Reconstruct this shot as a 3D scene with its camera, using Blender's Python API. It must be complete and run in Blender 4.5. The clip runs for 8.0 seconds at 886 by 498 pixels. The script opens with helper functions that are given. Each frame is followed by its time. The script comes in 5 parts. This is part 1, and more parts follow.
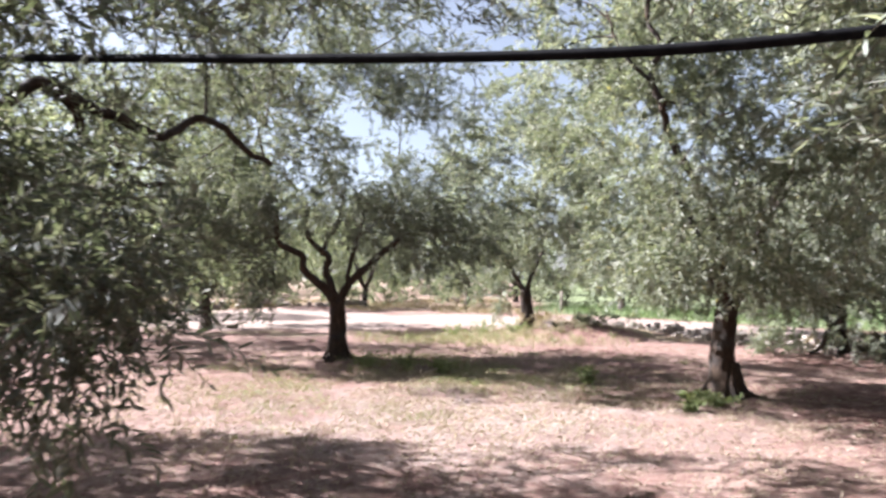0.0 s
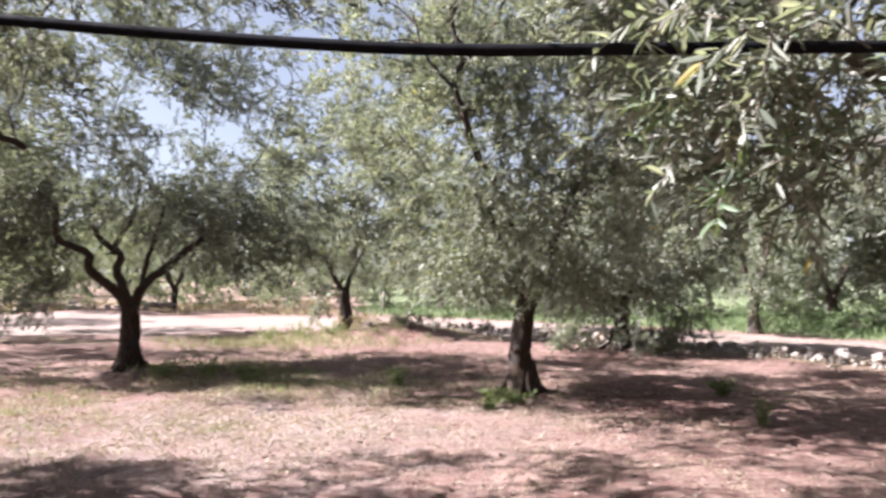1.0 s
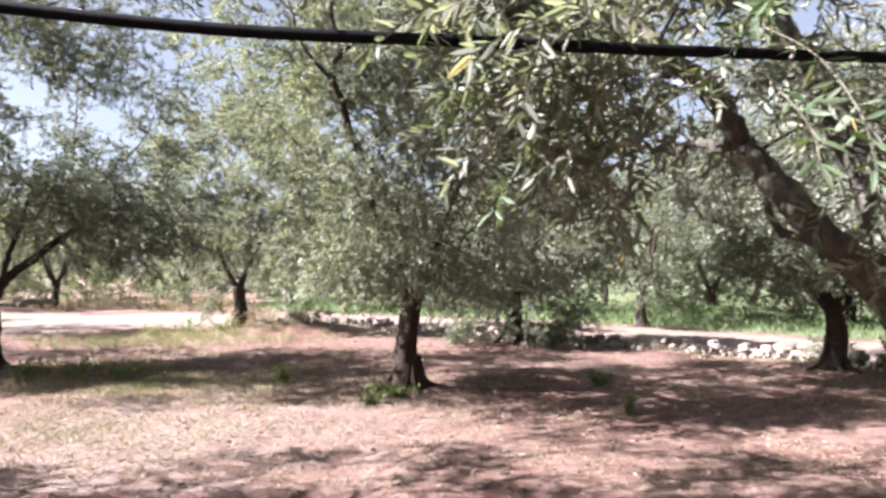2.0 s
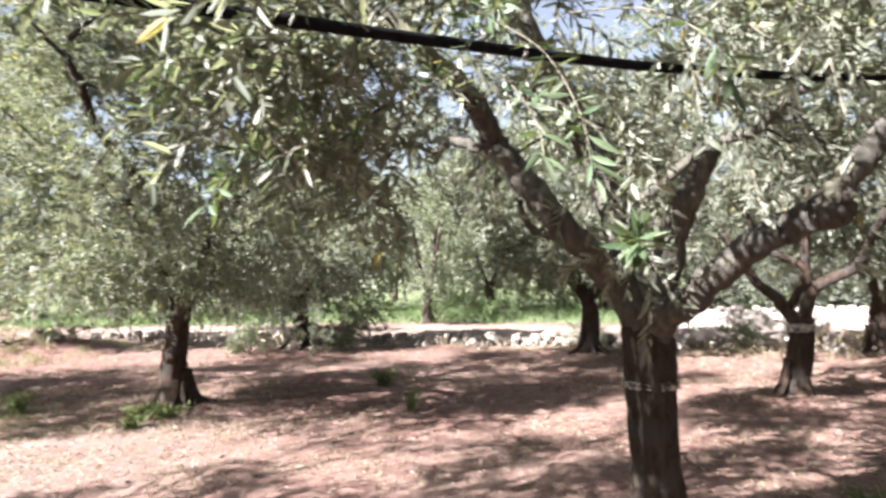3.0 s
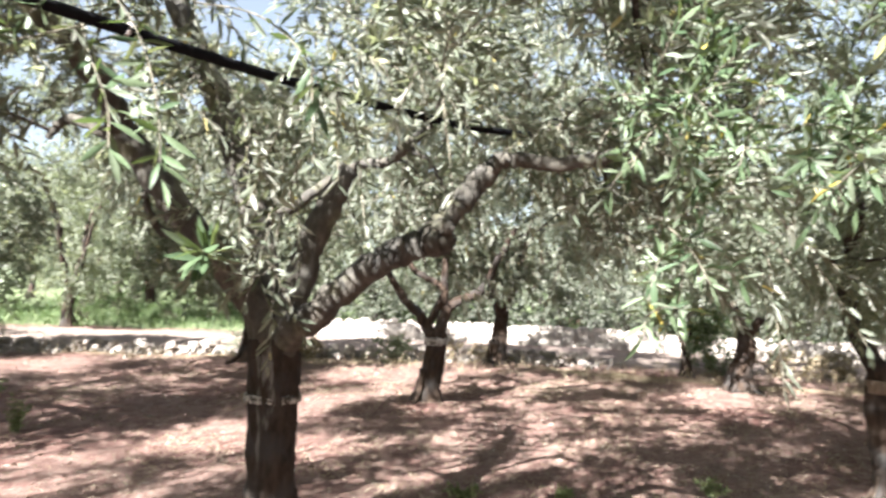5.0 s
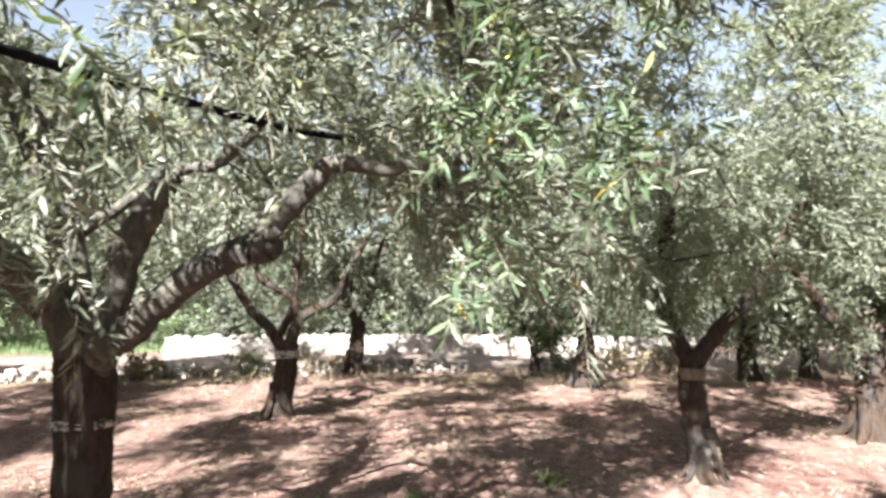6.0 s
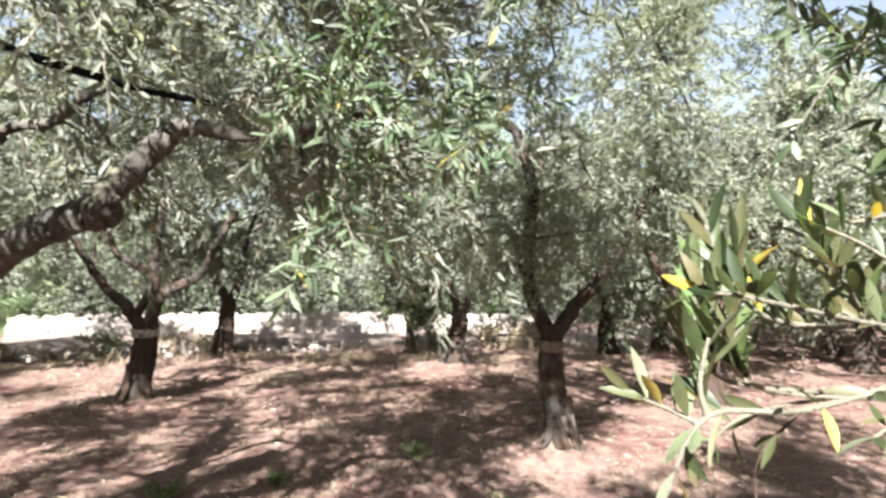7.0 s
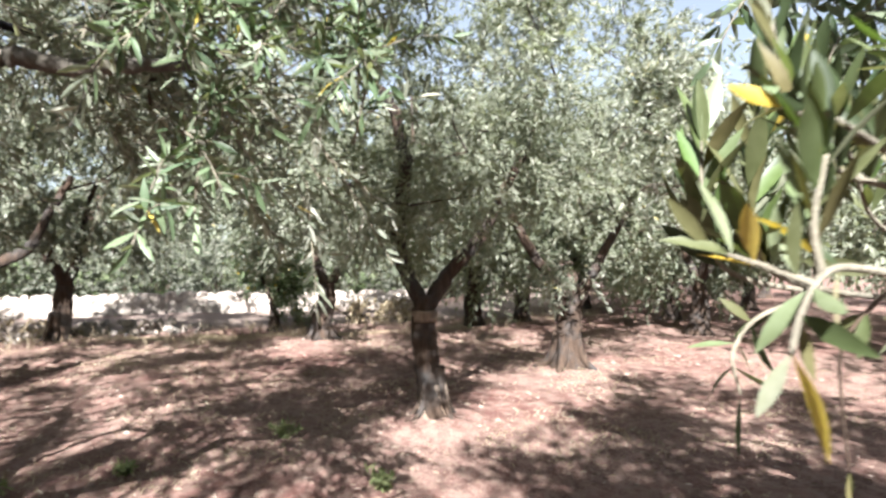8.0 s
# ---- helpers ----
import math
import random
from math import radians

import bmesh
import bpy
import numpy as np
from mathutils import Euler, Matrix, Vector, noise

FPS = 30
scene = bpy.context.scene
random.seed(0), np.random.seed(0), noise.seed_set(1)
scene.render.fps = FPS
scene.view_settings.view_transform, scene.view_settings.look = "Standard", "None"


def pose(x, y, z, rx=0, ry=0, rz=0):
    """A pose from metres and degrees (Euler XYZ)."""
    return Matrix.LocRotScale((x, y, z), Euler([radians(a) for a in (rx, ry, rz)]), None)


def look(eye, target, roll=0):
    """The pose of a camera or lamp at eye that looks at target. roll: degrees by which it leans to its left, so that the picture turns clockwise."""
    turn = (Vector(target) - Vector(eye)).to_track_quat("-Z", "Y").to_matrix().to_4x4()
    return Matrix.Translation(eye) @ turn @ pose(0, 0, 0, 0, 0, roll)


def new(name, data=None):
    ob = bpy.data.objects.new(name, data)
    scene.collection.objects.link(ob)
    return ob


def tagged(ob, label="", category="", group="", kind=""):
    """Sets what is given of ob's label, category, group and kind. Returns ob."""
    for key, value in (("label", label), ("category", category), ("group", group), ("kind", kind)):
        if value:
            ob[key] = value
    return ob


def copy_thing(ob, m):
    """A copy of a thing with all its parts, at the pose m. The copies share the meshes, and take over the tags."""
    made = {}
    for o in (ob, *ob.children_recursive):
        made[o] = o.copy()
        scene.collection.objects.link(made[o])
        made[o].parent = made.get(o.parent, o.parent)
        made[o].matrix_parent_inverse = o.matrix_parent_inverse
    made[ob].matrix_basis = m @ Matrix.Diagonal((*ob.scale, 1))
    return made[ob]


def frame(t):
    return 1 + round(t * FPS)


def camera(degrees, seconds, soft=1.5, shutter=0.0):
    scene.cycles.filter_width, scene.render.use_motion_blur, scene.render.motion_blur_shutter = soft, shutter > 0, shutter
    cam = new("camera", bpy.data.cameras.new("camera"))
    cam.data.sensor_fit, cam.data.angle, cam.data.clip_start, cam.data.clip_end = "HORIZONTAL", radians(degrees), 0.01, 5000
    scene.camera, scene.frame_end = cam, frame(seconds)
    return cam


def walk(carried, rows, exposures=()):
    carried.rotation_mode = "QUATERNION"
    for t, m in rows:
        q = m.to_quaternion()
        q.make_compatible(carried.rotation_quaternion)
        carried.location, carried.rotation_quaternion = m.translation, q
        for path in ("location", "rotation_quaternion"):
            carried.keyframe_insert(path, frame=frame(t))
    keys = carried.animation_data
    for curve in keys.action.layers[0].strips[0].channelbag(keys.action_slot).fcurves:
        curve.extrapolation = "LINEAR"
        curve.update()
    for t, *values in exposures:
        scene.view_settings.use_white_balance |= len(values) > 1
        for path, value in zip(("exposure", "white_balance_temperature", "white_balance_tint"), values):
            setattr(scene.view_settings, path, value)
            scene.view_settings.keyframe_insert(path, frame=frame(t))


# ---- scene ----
cam = camera(69.4, 8.0, soft=2.7, shutter=0.3)
PATH = [
    (0, (0.106, -0.154, 1.586), (0.106, 1.844, 1.677), -0.0),
    (0.5, (0.254, -0.037, 1.617), (0.509, 1.945, 1.712), 0.5),
    (1, (0.369, -0.039, 1.608), (0.897, 1.888, 1.701), 0.2),
    (1.2, (0.44, -0.058, 1.593), (1.052, 1.843, 1.693), 1.1),
    (2.3, (0.768, -0.133, 1.594), (1.704, 1.633, 1.678), 0.5),
    (2.5, (0.798, -0.111, 1.593), (1.889, 1.561, 1.711), 1.1),
    (3, (0.938, -0.055, 1.594), (2.264, 1.44, 1.673), -1.6),
    (3.5, (1.026, -0.052, 1.585), (2.565, 1.225, 1.623), -1.0),
    (4, (1.073, -0.083, 1.585), (2.729, 1.038, 1.619), 0.6),
    (4.5, (1.101, -0.139, 1.605), (2.843, 0.84, 1.692), 1.6),
    (5, (1.131, -0.211, 1.611), (3.0, 0.491, 1.72), 2.2),
    (5.2, (1.16, -0.217, 1.608), (3.059, 0.394, 1.737), 2.4),
    (6.3, (1.18, -0.397, 1.584), (3.17, -0.237, 1.71), -0.8),
    (6.5, (1.184, -0.418, 1.581), (3.18, -0.344, 1.686), -1.2),
    (7, (1.195, -0.448, 1.559), (3.191, -0.525, 1.648), 0.6),
    (7.5, (1.235, -0.429, 1.519), (3.21, -0.742, 1.536), -0.2),
    (8, (1.38, -0.412, 1.479), (3.318, -0.905, 1.503), 0.0),
]
walk(cam, [(t, look(eye, target, roll)) for t, eye, target, roll in PATH], [(0.0, 2.84, 5880, 15), (1.2, 2.66, 5980, 19), (2.5, 2.92, 6020, 15), (3.5, 3.09, 6140, 10), (5.0, 3.18, 6060, 8), (6.5, 2.95, 6120, 7), (8.0, 2.88, 6060, 9)])

# ---- world and sun ----
SUN_DIR = Vector((-0.976, 0.218, 0.0))
SUN_EL = radians(36.5)
world = bpy.data.worlds.new("world")
scene.world = world
world.use_nodes = True
wt = world.node_tree
sky = wt.nodes.new("ShaderNodeTexSky")
sky.sky_type = "NISHITA"
sky.sun_disc = False
sky.sun_elevation = SUN_EL
sky.sun_rotation = math.atan2(SUN_DIR.x, SUN_DIR.y)
sky.air_density, sky.dust_density, sky.ozone_density = 1.0, 1.6, 1.0
wt.nodes["Background"].inputs["Strength"].default_value = 0.031
haze = wt.nodes.new("ShaderNodeHueSaturation")
haze.inputs["Saturation"].default_value = 0.5
wt.links.new(sky.outputs["Color"], haze.inputs["Color"])
wt.links.new(haze.outputs["Color"], wt.nodes["Background"].inputs["Color"])
lamp = bpy.data.lights.new("sun", "SUN")
lamp.energy, lamp.angle, lamp.color = 5.5, radians(0.6), (1.0, 0.965, 0.91)
sun = new("sun", lamp)
sun.matrix_world = look(SUN_DIR * 40 * math.cos(SUN_EL) + Vector((0, 0, 40 * math.sin(SUN_EL))), (0, 0, 0))


# ---- materials ----
class Mat:
    """A small builder of node materials."""

    def __init__(self, name):
        self.m = bpy.data.materials.new(name)
        self.m.use_nodes = True
        self.t = self.m.node_tree
        self.bsdf = self.t.nodes["Principled BSDF"]
        self.out = self.t.nodes["Material Output"]
        self.pos = self.t.nodes.new("ShaderNodeNewGeometry").outputs["Position"]

    def node(self, kind, **props):
        n = self.t.nodes.new(kind)
        for k, v in props.items():
            n.inputs[k].default_value = v
        return n

    def link(self, a, b):
        self.t.links.new(a, b)

    def noise(self, scale, detail=4.0, rough=0.55, vec=None):
        n = self.node("ShaderNodeTexNoise", Scale=scale, Detail=detail, Roughness=rough)
        self.link(vec or self.pos, n.inputs["Vector"])
        return n.outputs["Fac"]

    def ramp(self, fac, stops):
        n = self.t.nodes.new("ShaderNodeValToRGB")
        el = n.color_ramp.elements
        el[0].position, el[0].color = stops[0][0], (*stops[0][1], 1)
        el[1].position, el[1].color = stops[-1][0], (*stops[-1][1], 1)
        for p, c in stops[1:-1]:
            e = el.new(p)
            e.color = (*c, 1)
        self.link(fac, n.inputs["Fac"])
        return n.outputs["Color"]

    def mix(self, fac, a, b, mode="MIX"):
        n = self.t.nodes.new("ShaderNodeMix")
        n.data_type, n.blend_type = "RGBA", mode
        if isinstance(fac, (int, float)):
            n.inputs[0].default_value = fac
        else:
            self.link(fac, n.inputs[0])
        for sock, v in ((n.inputs[6], a), (n.inputs[7], b)):
            if isinstance(v, tuple):
                sock.default_value = (*v, 1)
            else:
                self.link(v, sock)
        return n.outputs[2]

    def stretch(self, x, y, z):
        n = self.t.nodes.new("ShaderNodeMapping")
        n.inputs["Scale"].default_value = (x, y, z)
        self.link(self.pos, n.inputs["Vector"])
        return n.outputs["Vector"]

    def bump(self, height, strength, distance):
        n = self.node("ShaderNodeBump", Strength=strength, Distance=distance)
        self.link(height, n.inputs["Height"])
        self.link(n.outputs["Normal"], self.bsdf.inputs["Normal"])

    def done(self, colour, rough=0.85, spec=0.3):
        if isinstance(colour, tuple):
            self.bsdf.inputs["Base Color"].default_value = (*colour, 1)
        else:
            self.link(colour, self.bsdf.inputs["Base Color"])
        self.bsdf.inputs["Roughness"].default_value = rough
        self.bsdf.inputs["Specular IOR Level"].default_value = spec
        return self.m


def ramp01(m, fac, a, b):
    n = m.t.nodes.new("ShaderNodeMapRange")
    n.inputs["From Min"].default_value, n.inputs["From Max"].default_value = a, b
    m.link(fac, n.inputs["Value"])
    return n.outputs["Result"]


def attribute(m, name):
    n = m.t.nodes.new("ShaderNodeAttribute")
    n.attribute_name = name
    return n.outputs["Fac"]


def soil_material():
    m = Mat("red_soil")
    big, mid, fine = m.noise(0.45, 5), m.noise(3.0, 5, 0.65), m.noise(38, 6, 0.7)
    soil = m.ramp(mid, [(0.32, (0.058, 0.023, 0.019)), (0.5, (0.098, 0.045, 0.037)), (0.68, (0.165, 0.094, 0.078))])
    straw = m.ramp(fine, [(0.3, (0.092, 0.054, 0.044)), (0.52, (0.162, 0.112, 0.092)), (0.72, (0.27, 0.21, 0.175))])
    amount = m.node("ShaderNodeMath")
    amount.operation = "MULTIPLY"
    m.link(ramp01(m, big, 0.36, 0.62), amount.inputs[0])
    m.link(ramp01(m, fine, 0.38, 0.6), amount.inputs[1])
    base = m.mix(amount.outputs[0], soil, straw)
    drift = ramp01(m, m.noise(5.0, 6, 0.75, m.stretch(1, 1.5, 1)), 0.46, 0.60)
    base = m.mix(m.mix(1.0, drift, (0.7, 0.7, 0.7), "MULTIPLY"), base, (0.205, 0.142, 0.116))
    speck = ramp01(m, m.noise(75, 3, 0.6), 0.60, 0.68)
    base = m.mix(m.mix(1.0, speck, (0.342, 0.342, 0.342), "MULTIPLY"), base, (0.299, 0.247, 0.232))
    clod = ramp01(m, m.noise(48, 3, 0.6), 0.60, 0.70)
    base = m.mix(m.mix(1.0, clod, (0.5, 0.5, 0.5), "MULTIPLY"), base, (0.070, 0.035, 0.030))
    pale = m.ramp(m.noise(22, 6, 0.75), [(0.36, (0.088, 0.050, 0.043)), (0.48, (0.152, 0.107, 0.093)), (0.62, (0.260, 0.214, 0.188))])
    green = m.ramp(fine, [(0.3, (0.060, 0.078, 0.034)), (0.7, (0.155, 0.172, 0.092))])
    dry = m.ramp(fine, [(0.3, (0.15, 0.112, 0.066)), (0.7, (0.285, 0.238, 0.148))])
    white = m.ramp(fine, [(0.3, (0.140, 0.098, 0.080)), (0.55, (0.205, 0.158, 0.135)), (0.7, (0.285, 0.234, 0.202))])
    weeds = m.noise(1.7, 5, 0.65)
    for name, c, lo in (("pale", pale, 0.25), ("dry", dry, 0.30), ("green", green, 0.33), ("track", white, 0.25)):
        add = m.node("ShaderNodeMath")
        add.operation = "ADD"
        m.link(attribute(m, name), add.inputs[0])
        sub = m.node("ShaderNodeMath")
        sub.operation = "MULTIPLY_ADD"
        m.link(weeds, sub.inputs[0])
        sub.inputs[1].default_value, sub.inputs[2].default_value = 1.0, -0.5
        m.link(sub.outputs[0], add.inputs[1])
        base = m.mix(ramp01(m, add.outputs[0], lo, lo + 0.3), base, c)
    m.bump(m.mix(0.5, m.noise(14, 6, 0.7), fine), 0.7, 0.05)
    return m.done(base, 0.95, 0.15)


def bark_material(name, dark, light, moss=0.0, streak=0.0):
    m = Mat(name)
    v = m.stretch(1, 1, 0.28)
    a, b = m.noise(26, 7, 0.7, v), m.noise(5, 4, 0.6)
    c = m.ramp(a, [(0.32, dark), (0.55, tuple((p + q) / 2 for p, q in zip(dark, light))), (0.72, light)])
    c = m.mix(ramp01(m, b, 0.45, 0.7), c, tuple(0.6 * p + 0.03 for p in dark))
    if moss:
        c = m.mix(ramp01(m, m.noise(3.2, 4), 0.56, 0.70), c, (0.20, 0.19, 0.12))
    if streak:
        c = m.mix(ramp01(m, m.noise(8.5, 4, 0.6, m.stretch(1, 1, 0.22)), 0.63, 0.69), c, (streak, 0.9 * streak, 0.8 * streak))
    m.bump(m.mix(0.5, a, m.noise(9, 5, 0.65, v)), 0.8, 0.05)
    return m.done(c, 0.92, 0.15)


def leaf_material(name, stops, translucent, gloss=0.42):
    m = Mat(name)
    info = m.t.nodes.new("ShaderNodeNewGeometry").outputs["Random Per Island"]
    c = m.ramp(info, stops)
    c = m.mix(ramp01(m, m.noise(0.9, 2), 0.35, 0.7), c, (0.8, 0.82, 0.72), "MULTIPLY")
    m.done(c, gloss, 0.35)
    tr = m.t.nodes.new("ShaderNodeBsdfTranslucent")
    m.link(m.mix(1.0, c, (0.95, 1.0, 0.62), "MULTIPLY"), tr.inputs["Color"])
    mx = m.t.nodes.new("ShaderNodeMixShader")
    mx.inputs[0].default_value = translucent
    m.link(m.bsdf.outputs[0], mx.inputs[1])
    m.link(tr.outputs[0], mx.inputs[2])
    m.link(mx.outputs[0], m.out.inputs["Surface"])
    return m.m


def stone_material(name, k):
    m = Mat(name)
    rnd = m.t.nodes.new("ShaderNodeObjectInfo").outputs["Random"]
    isl = m.t.nodes.new("ShaderNodeNewGeometry").outputs["Random Per Island"]
    a = m.noise(9, 6, 0.65)
    c = m.ramp(a, [(0.3, (0.246 * k, 0.205 * k, 0.172 * k)), (0.5, (0.426 * k, 0.377 * k, 0.336 * k)), (0.7, (0.558 * k, 0.508 * k, 0.459 * k))])
    c = m.mix(ramp01(m, rnd, 0.0, 1.6), c, (0.328, 0.295, 0.271))
    c = m.mix(ramp01(m, isl, 0.2, 2.4), c, (0.344, 0.271, 0.221))
    c = m.mix(ramp01(m, m.noise(2.3, 3), 0.55, 0.75), c, (0.164, 0.139, 0.123))
    m.bump(a, 0.8, 0.03)
    return m.done(c, 0.95, 0.15)


def plain(name, stops, scale, rough, spec=0.3, bump=0.2):
    m = Mat(name)
    f = m.noise(scale, 5, 0.6)
    m.bump(f, bump, 0.01)
    return m.done(m.ramp(f, stops), rough, spec)


OLIVE = [(0.0, (0.102, 0.116, 0.084)), (0.3, (0.152, 0.164, 0.124)), (0.55, (0.205, 0.212, 0.170)), (0.78, (0.264, 0.264, 0.222)), (0.993, (0.345, 0.334, 0.296)), (1.0, (0.43, 0.33, 0.08))]
# darks raised, contrast lowered: haze of distance put into the greens
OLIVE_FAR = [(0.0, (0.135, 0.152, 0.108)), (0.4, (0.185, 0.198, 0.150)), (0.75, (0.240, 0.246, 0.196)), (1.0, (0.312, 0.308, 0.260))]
SPRAY = [(0.0, (0.054, 0.083, 0.035)), (0.35, (0.094, 0.133, 0.058)), (0.6, (0.144, 0.187, 0.097)), (0.85, (0.266, 0.295, 0.223)), (0.965, (0.331, 0.353, 0.288)), (0.985, (0.461, 0.331, 0.058)), (1.0, (0.461, 0.331, 0.058))]
CLOSE = [(0.0, (0.022, 0.034, 0.014)), (0.25, (0.050, 0.064, 0.026)), (0.42, (0.098, 0.082, 0.038)), (0.55, (0.078, 0.088, 0.042)), (0.72, (0.070, 0.116, 0.030)), (0.88, (0.140, 0.158, 0.098)), (0.965, (0.185, 0.184, 0.140)), (0.972, (0.46, 0.33, 0.05)), (1.0, (0.45, 0.34, 0.07))]
SHOOT = [(0.0, (0.046, 0.073, 0.037)), (0.35, (0.085, 0.120, 0.064)), (0.6, (0.124, 0.158, 0.092)), (0.85, (0.182, 0.210, 0.150)), (0.990, (0.225, 0.248, 0.198)), (0.993, (0.42, 0.33, 0.08)), (1.0, (0.42, 0.33, 0.08))]
WEED = [(0.0, (0.062, 0.095, 0.035)), (0.5, (0.105, 0.148, 0.062)), (1.0, (0.195, 0.228, 0.120))]
STRAW = [(0.0, (0.15, 0.105, 0.066)), (0.5, (0.25, 0.19, 0.125)), (1.0, (0.42, 0.35, 0.26))]

M_SOIL = soil_material()
M_BARK = bark_material("olive_bark", (0.014, 0.009, 0.0068), (0.078, 0.052, 0.037), 0.0)
# forked tree: trunk shade darkens this bark's colour
M_BARK_SHADED = bark_material("shaded_olive_bark", (0.012, 0.0085, 0.0065), (0.064, 0.046, 0.035), 0.0, 0.14)
# its smoother limb bark, with sunlight put into the pale colour
M_BARK_LIMB = bark_material("sunlit_smooth_bark", (0.032, 0.027, 0.022), (0.155, 0.138, 0.114), 1.0)
# tan of a sun patch on the slender tree's foot and band
M_BARK_SUNLIT = bark_material("sunlit_tan_bark", (0.105, 0.075, 0.055), (0.26, 0.195, 0.145))
M_TWIG = bark_material("young_twig_bark", (0.085, 0.073, 0.052), (0.22, 0.195, 0.150))
M_LEAF = leaf_material("olive_leaf", OLIVE, 0.44, 0.55)
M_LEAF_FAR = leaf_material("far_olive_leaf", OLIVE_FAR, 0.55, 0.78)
# the olive leaf scaled darker: crown shade put into its colour
M_LEAF_SHADED = leaf_material("shaded_olive_leaf", [(q, tuple(0.62 * v for v in c)) for q, c in OLIVE[:-1]], 0.38, 0.6)
M_SPRAY = leaf_material("young_olive_leaf", SPRAY, 0.42, 0.45)
M_WEED = leaf_material("weed_leaf", WEED, 0.4, 0.6)
M_HERB = leaf_material("orchard_weed_leaf", [(0.0, (0.10, 0.125, 0.05)), (0.5, (0.17, 0.20, 0.09)), (1.0, (0.29, 0.29, 0.16))], 0.4, 0.6)
M_STRAW = leaf_material("dry_straw", STRAW, 0.25, 0.8)
M_STRAW_PALE = leaf_material("pale_straw", [(0.0, (0.17, 0.125, 0.088)), (0.5, (0.27, 0.215, 0.155)), (1.0, (0.42, 0.36, 0.28))], 0.25, 0.85)
M_LITTER = leaf_material("fallen_leaf", [(0.0, (0.125, 0.080, 0.062)), (0.45, (0.175, 0.118, 0.092)), (0.8, (0.25, 0.185, 0.148)), (1.0, (0.38, 0.32, 0.28))], 0.1, 0.8)
M_STONE = stone_material("limestone", 0.46)
# the same limestone, a little darker, for the rubble
M_STONE_GREY = stone_material("darker_limestone", 0.40)
M_HOSE = plain("black_polythene", [(0.3, (0.004, 0.004, 0.005)), (0.7, (0.009, 0.009, 0.010))], 22, 0.85, 0.06)
M_WRAP = plain("weathered_whitewash", [(0.42, (0.035, 0.027, 0.022)), (0.56, (0.34, 0.31, 0.28))], 34, 0.9, 0.2)
M_PEBBLE = plain("earthy_pebble", [(0.3, (0.110, 0.074, 0.061)), (0.7, (0.26, 0.21, 0.18))], 9, 0.95, 0.15)
M_TWINE = plain("pale_twine", [(0.3, (0.22, 0.19, 0.17)), (0.7, (0.42, 0.38, 0.36))], 60, 0.9)
M_POST = plain("grey_post_wood", [(0.3, (0.10, 0.08, 0.065)), (0.7, (0.22, 0.19, 0.16))], 30, 0.9)
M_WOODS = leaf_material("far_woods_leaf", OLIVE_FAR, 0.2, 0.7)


# ---- geometry helpers ----
def mesh_from(name, verts, faces, mat, smooth=False):
    """One mesh from arrays: verts (n, 3) and faces (m, 3 or 4)."""
    verts, faces = np.asarray(verts, np.float32), np.asarray(faces, np.int32)
    me = bpy.data.meshes.new(name)
    k = faces.shape[1]
    me.vertices.add(len(verts))
    me.vertices.foreach_set("co", verts.ravel())
    me.loops.add(faces.size)
    me.loops.foreach_set("vertex_index", faces.ravel())
    me.polygons.add(len(faces))
    me.polygons.foreach_set("loop_start", np.arange(len(faces), dtype=np.int32) * k)
    me.polygons.foreach_set("use_smooth", np.full(len(faces), smooth))
    me.update(calc_edges=True)
    me.materials.append(mat)
    return me


def piece(name, me, parent=None, label=""):
    ob = new(name, me)
    if parent is not None:
        ob.parent = parent
    if label:
        ob["label"] = label
    return ob


def unit(a):
    return a / np.maximum(np.linalg.norm(a, axis=-1, keepdims=True), 1e-6)


def spline(points, n):
    """A smooth line of n points through the given ones (Catmull-Rom), with any number of columns."""
    p = np.asarray(points, float)
    p = np.vstack([2 * p[0] - p[1], p, 2 * p[-1] - p[-2]])
    u = np.linspace(0, len(p) - 3 - 1e-6, n)
    i = u.astype(int)
    f = (u - i)[:, None]
    a, b, c, d = p[i], p[i + 1], p[i + 2], p[i + 3]
    return 0.5 * (2 * b + (c - a) * f + (2 * a - 5 * b + 4 * c - d) * f ** 2 + (3 * b - a - 3 * c + d) * f ** 3)


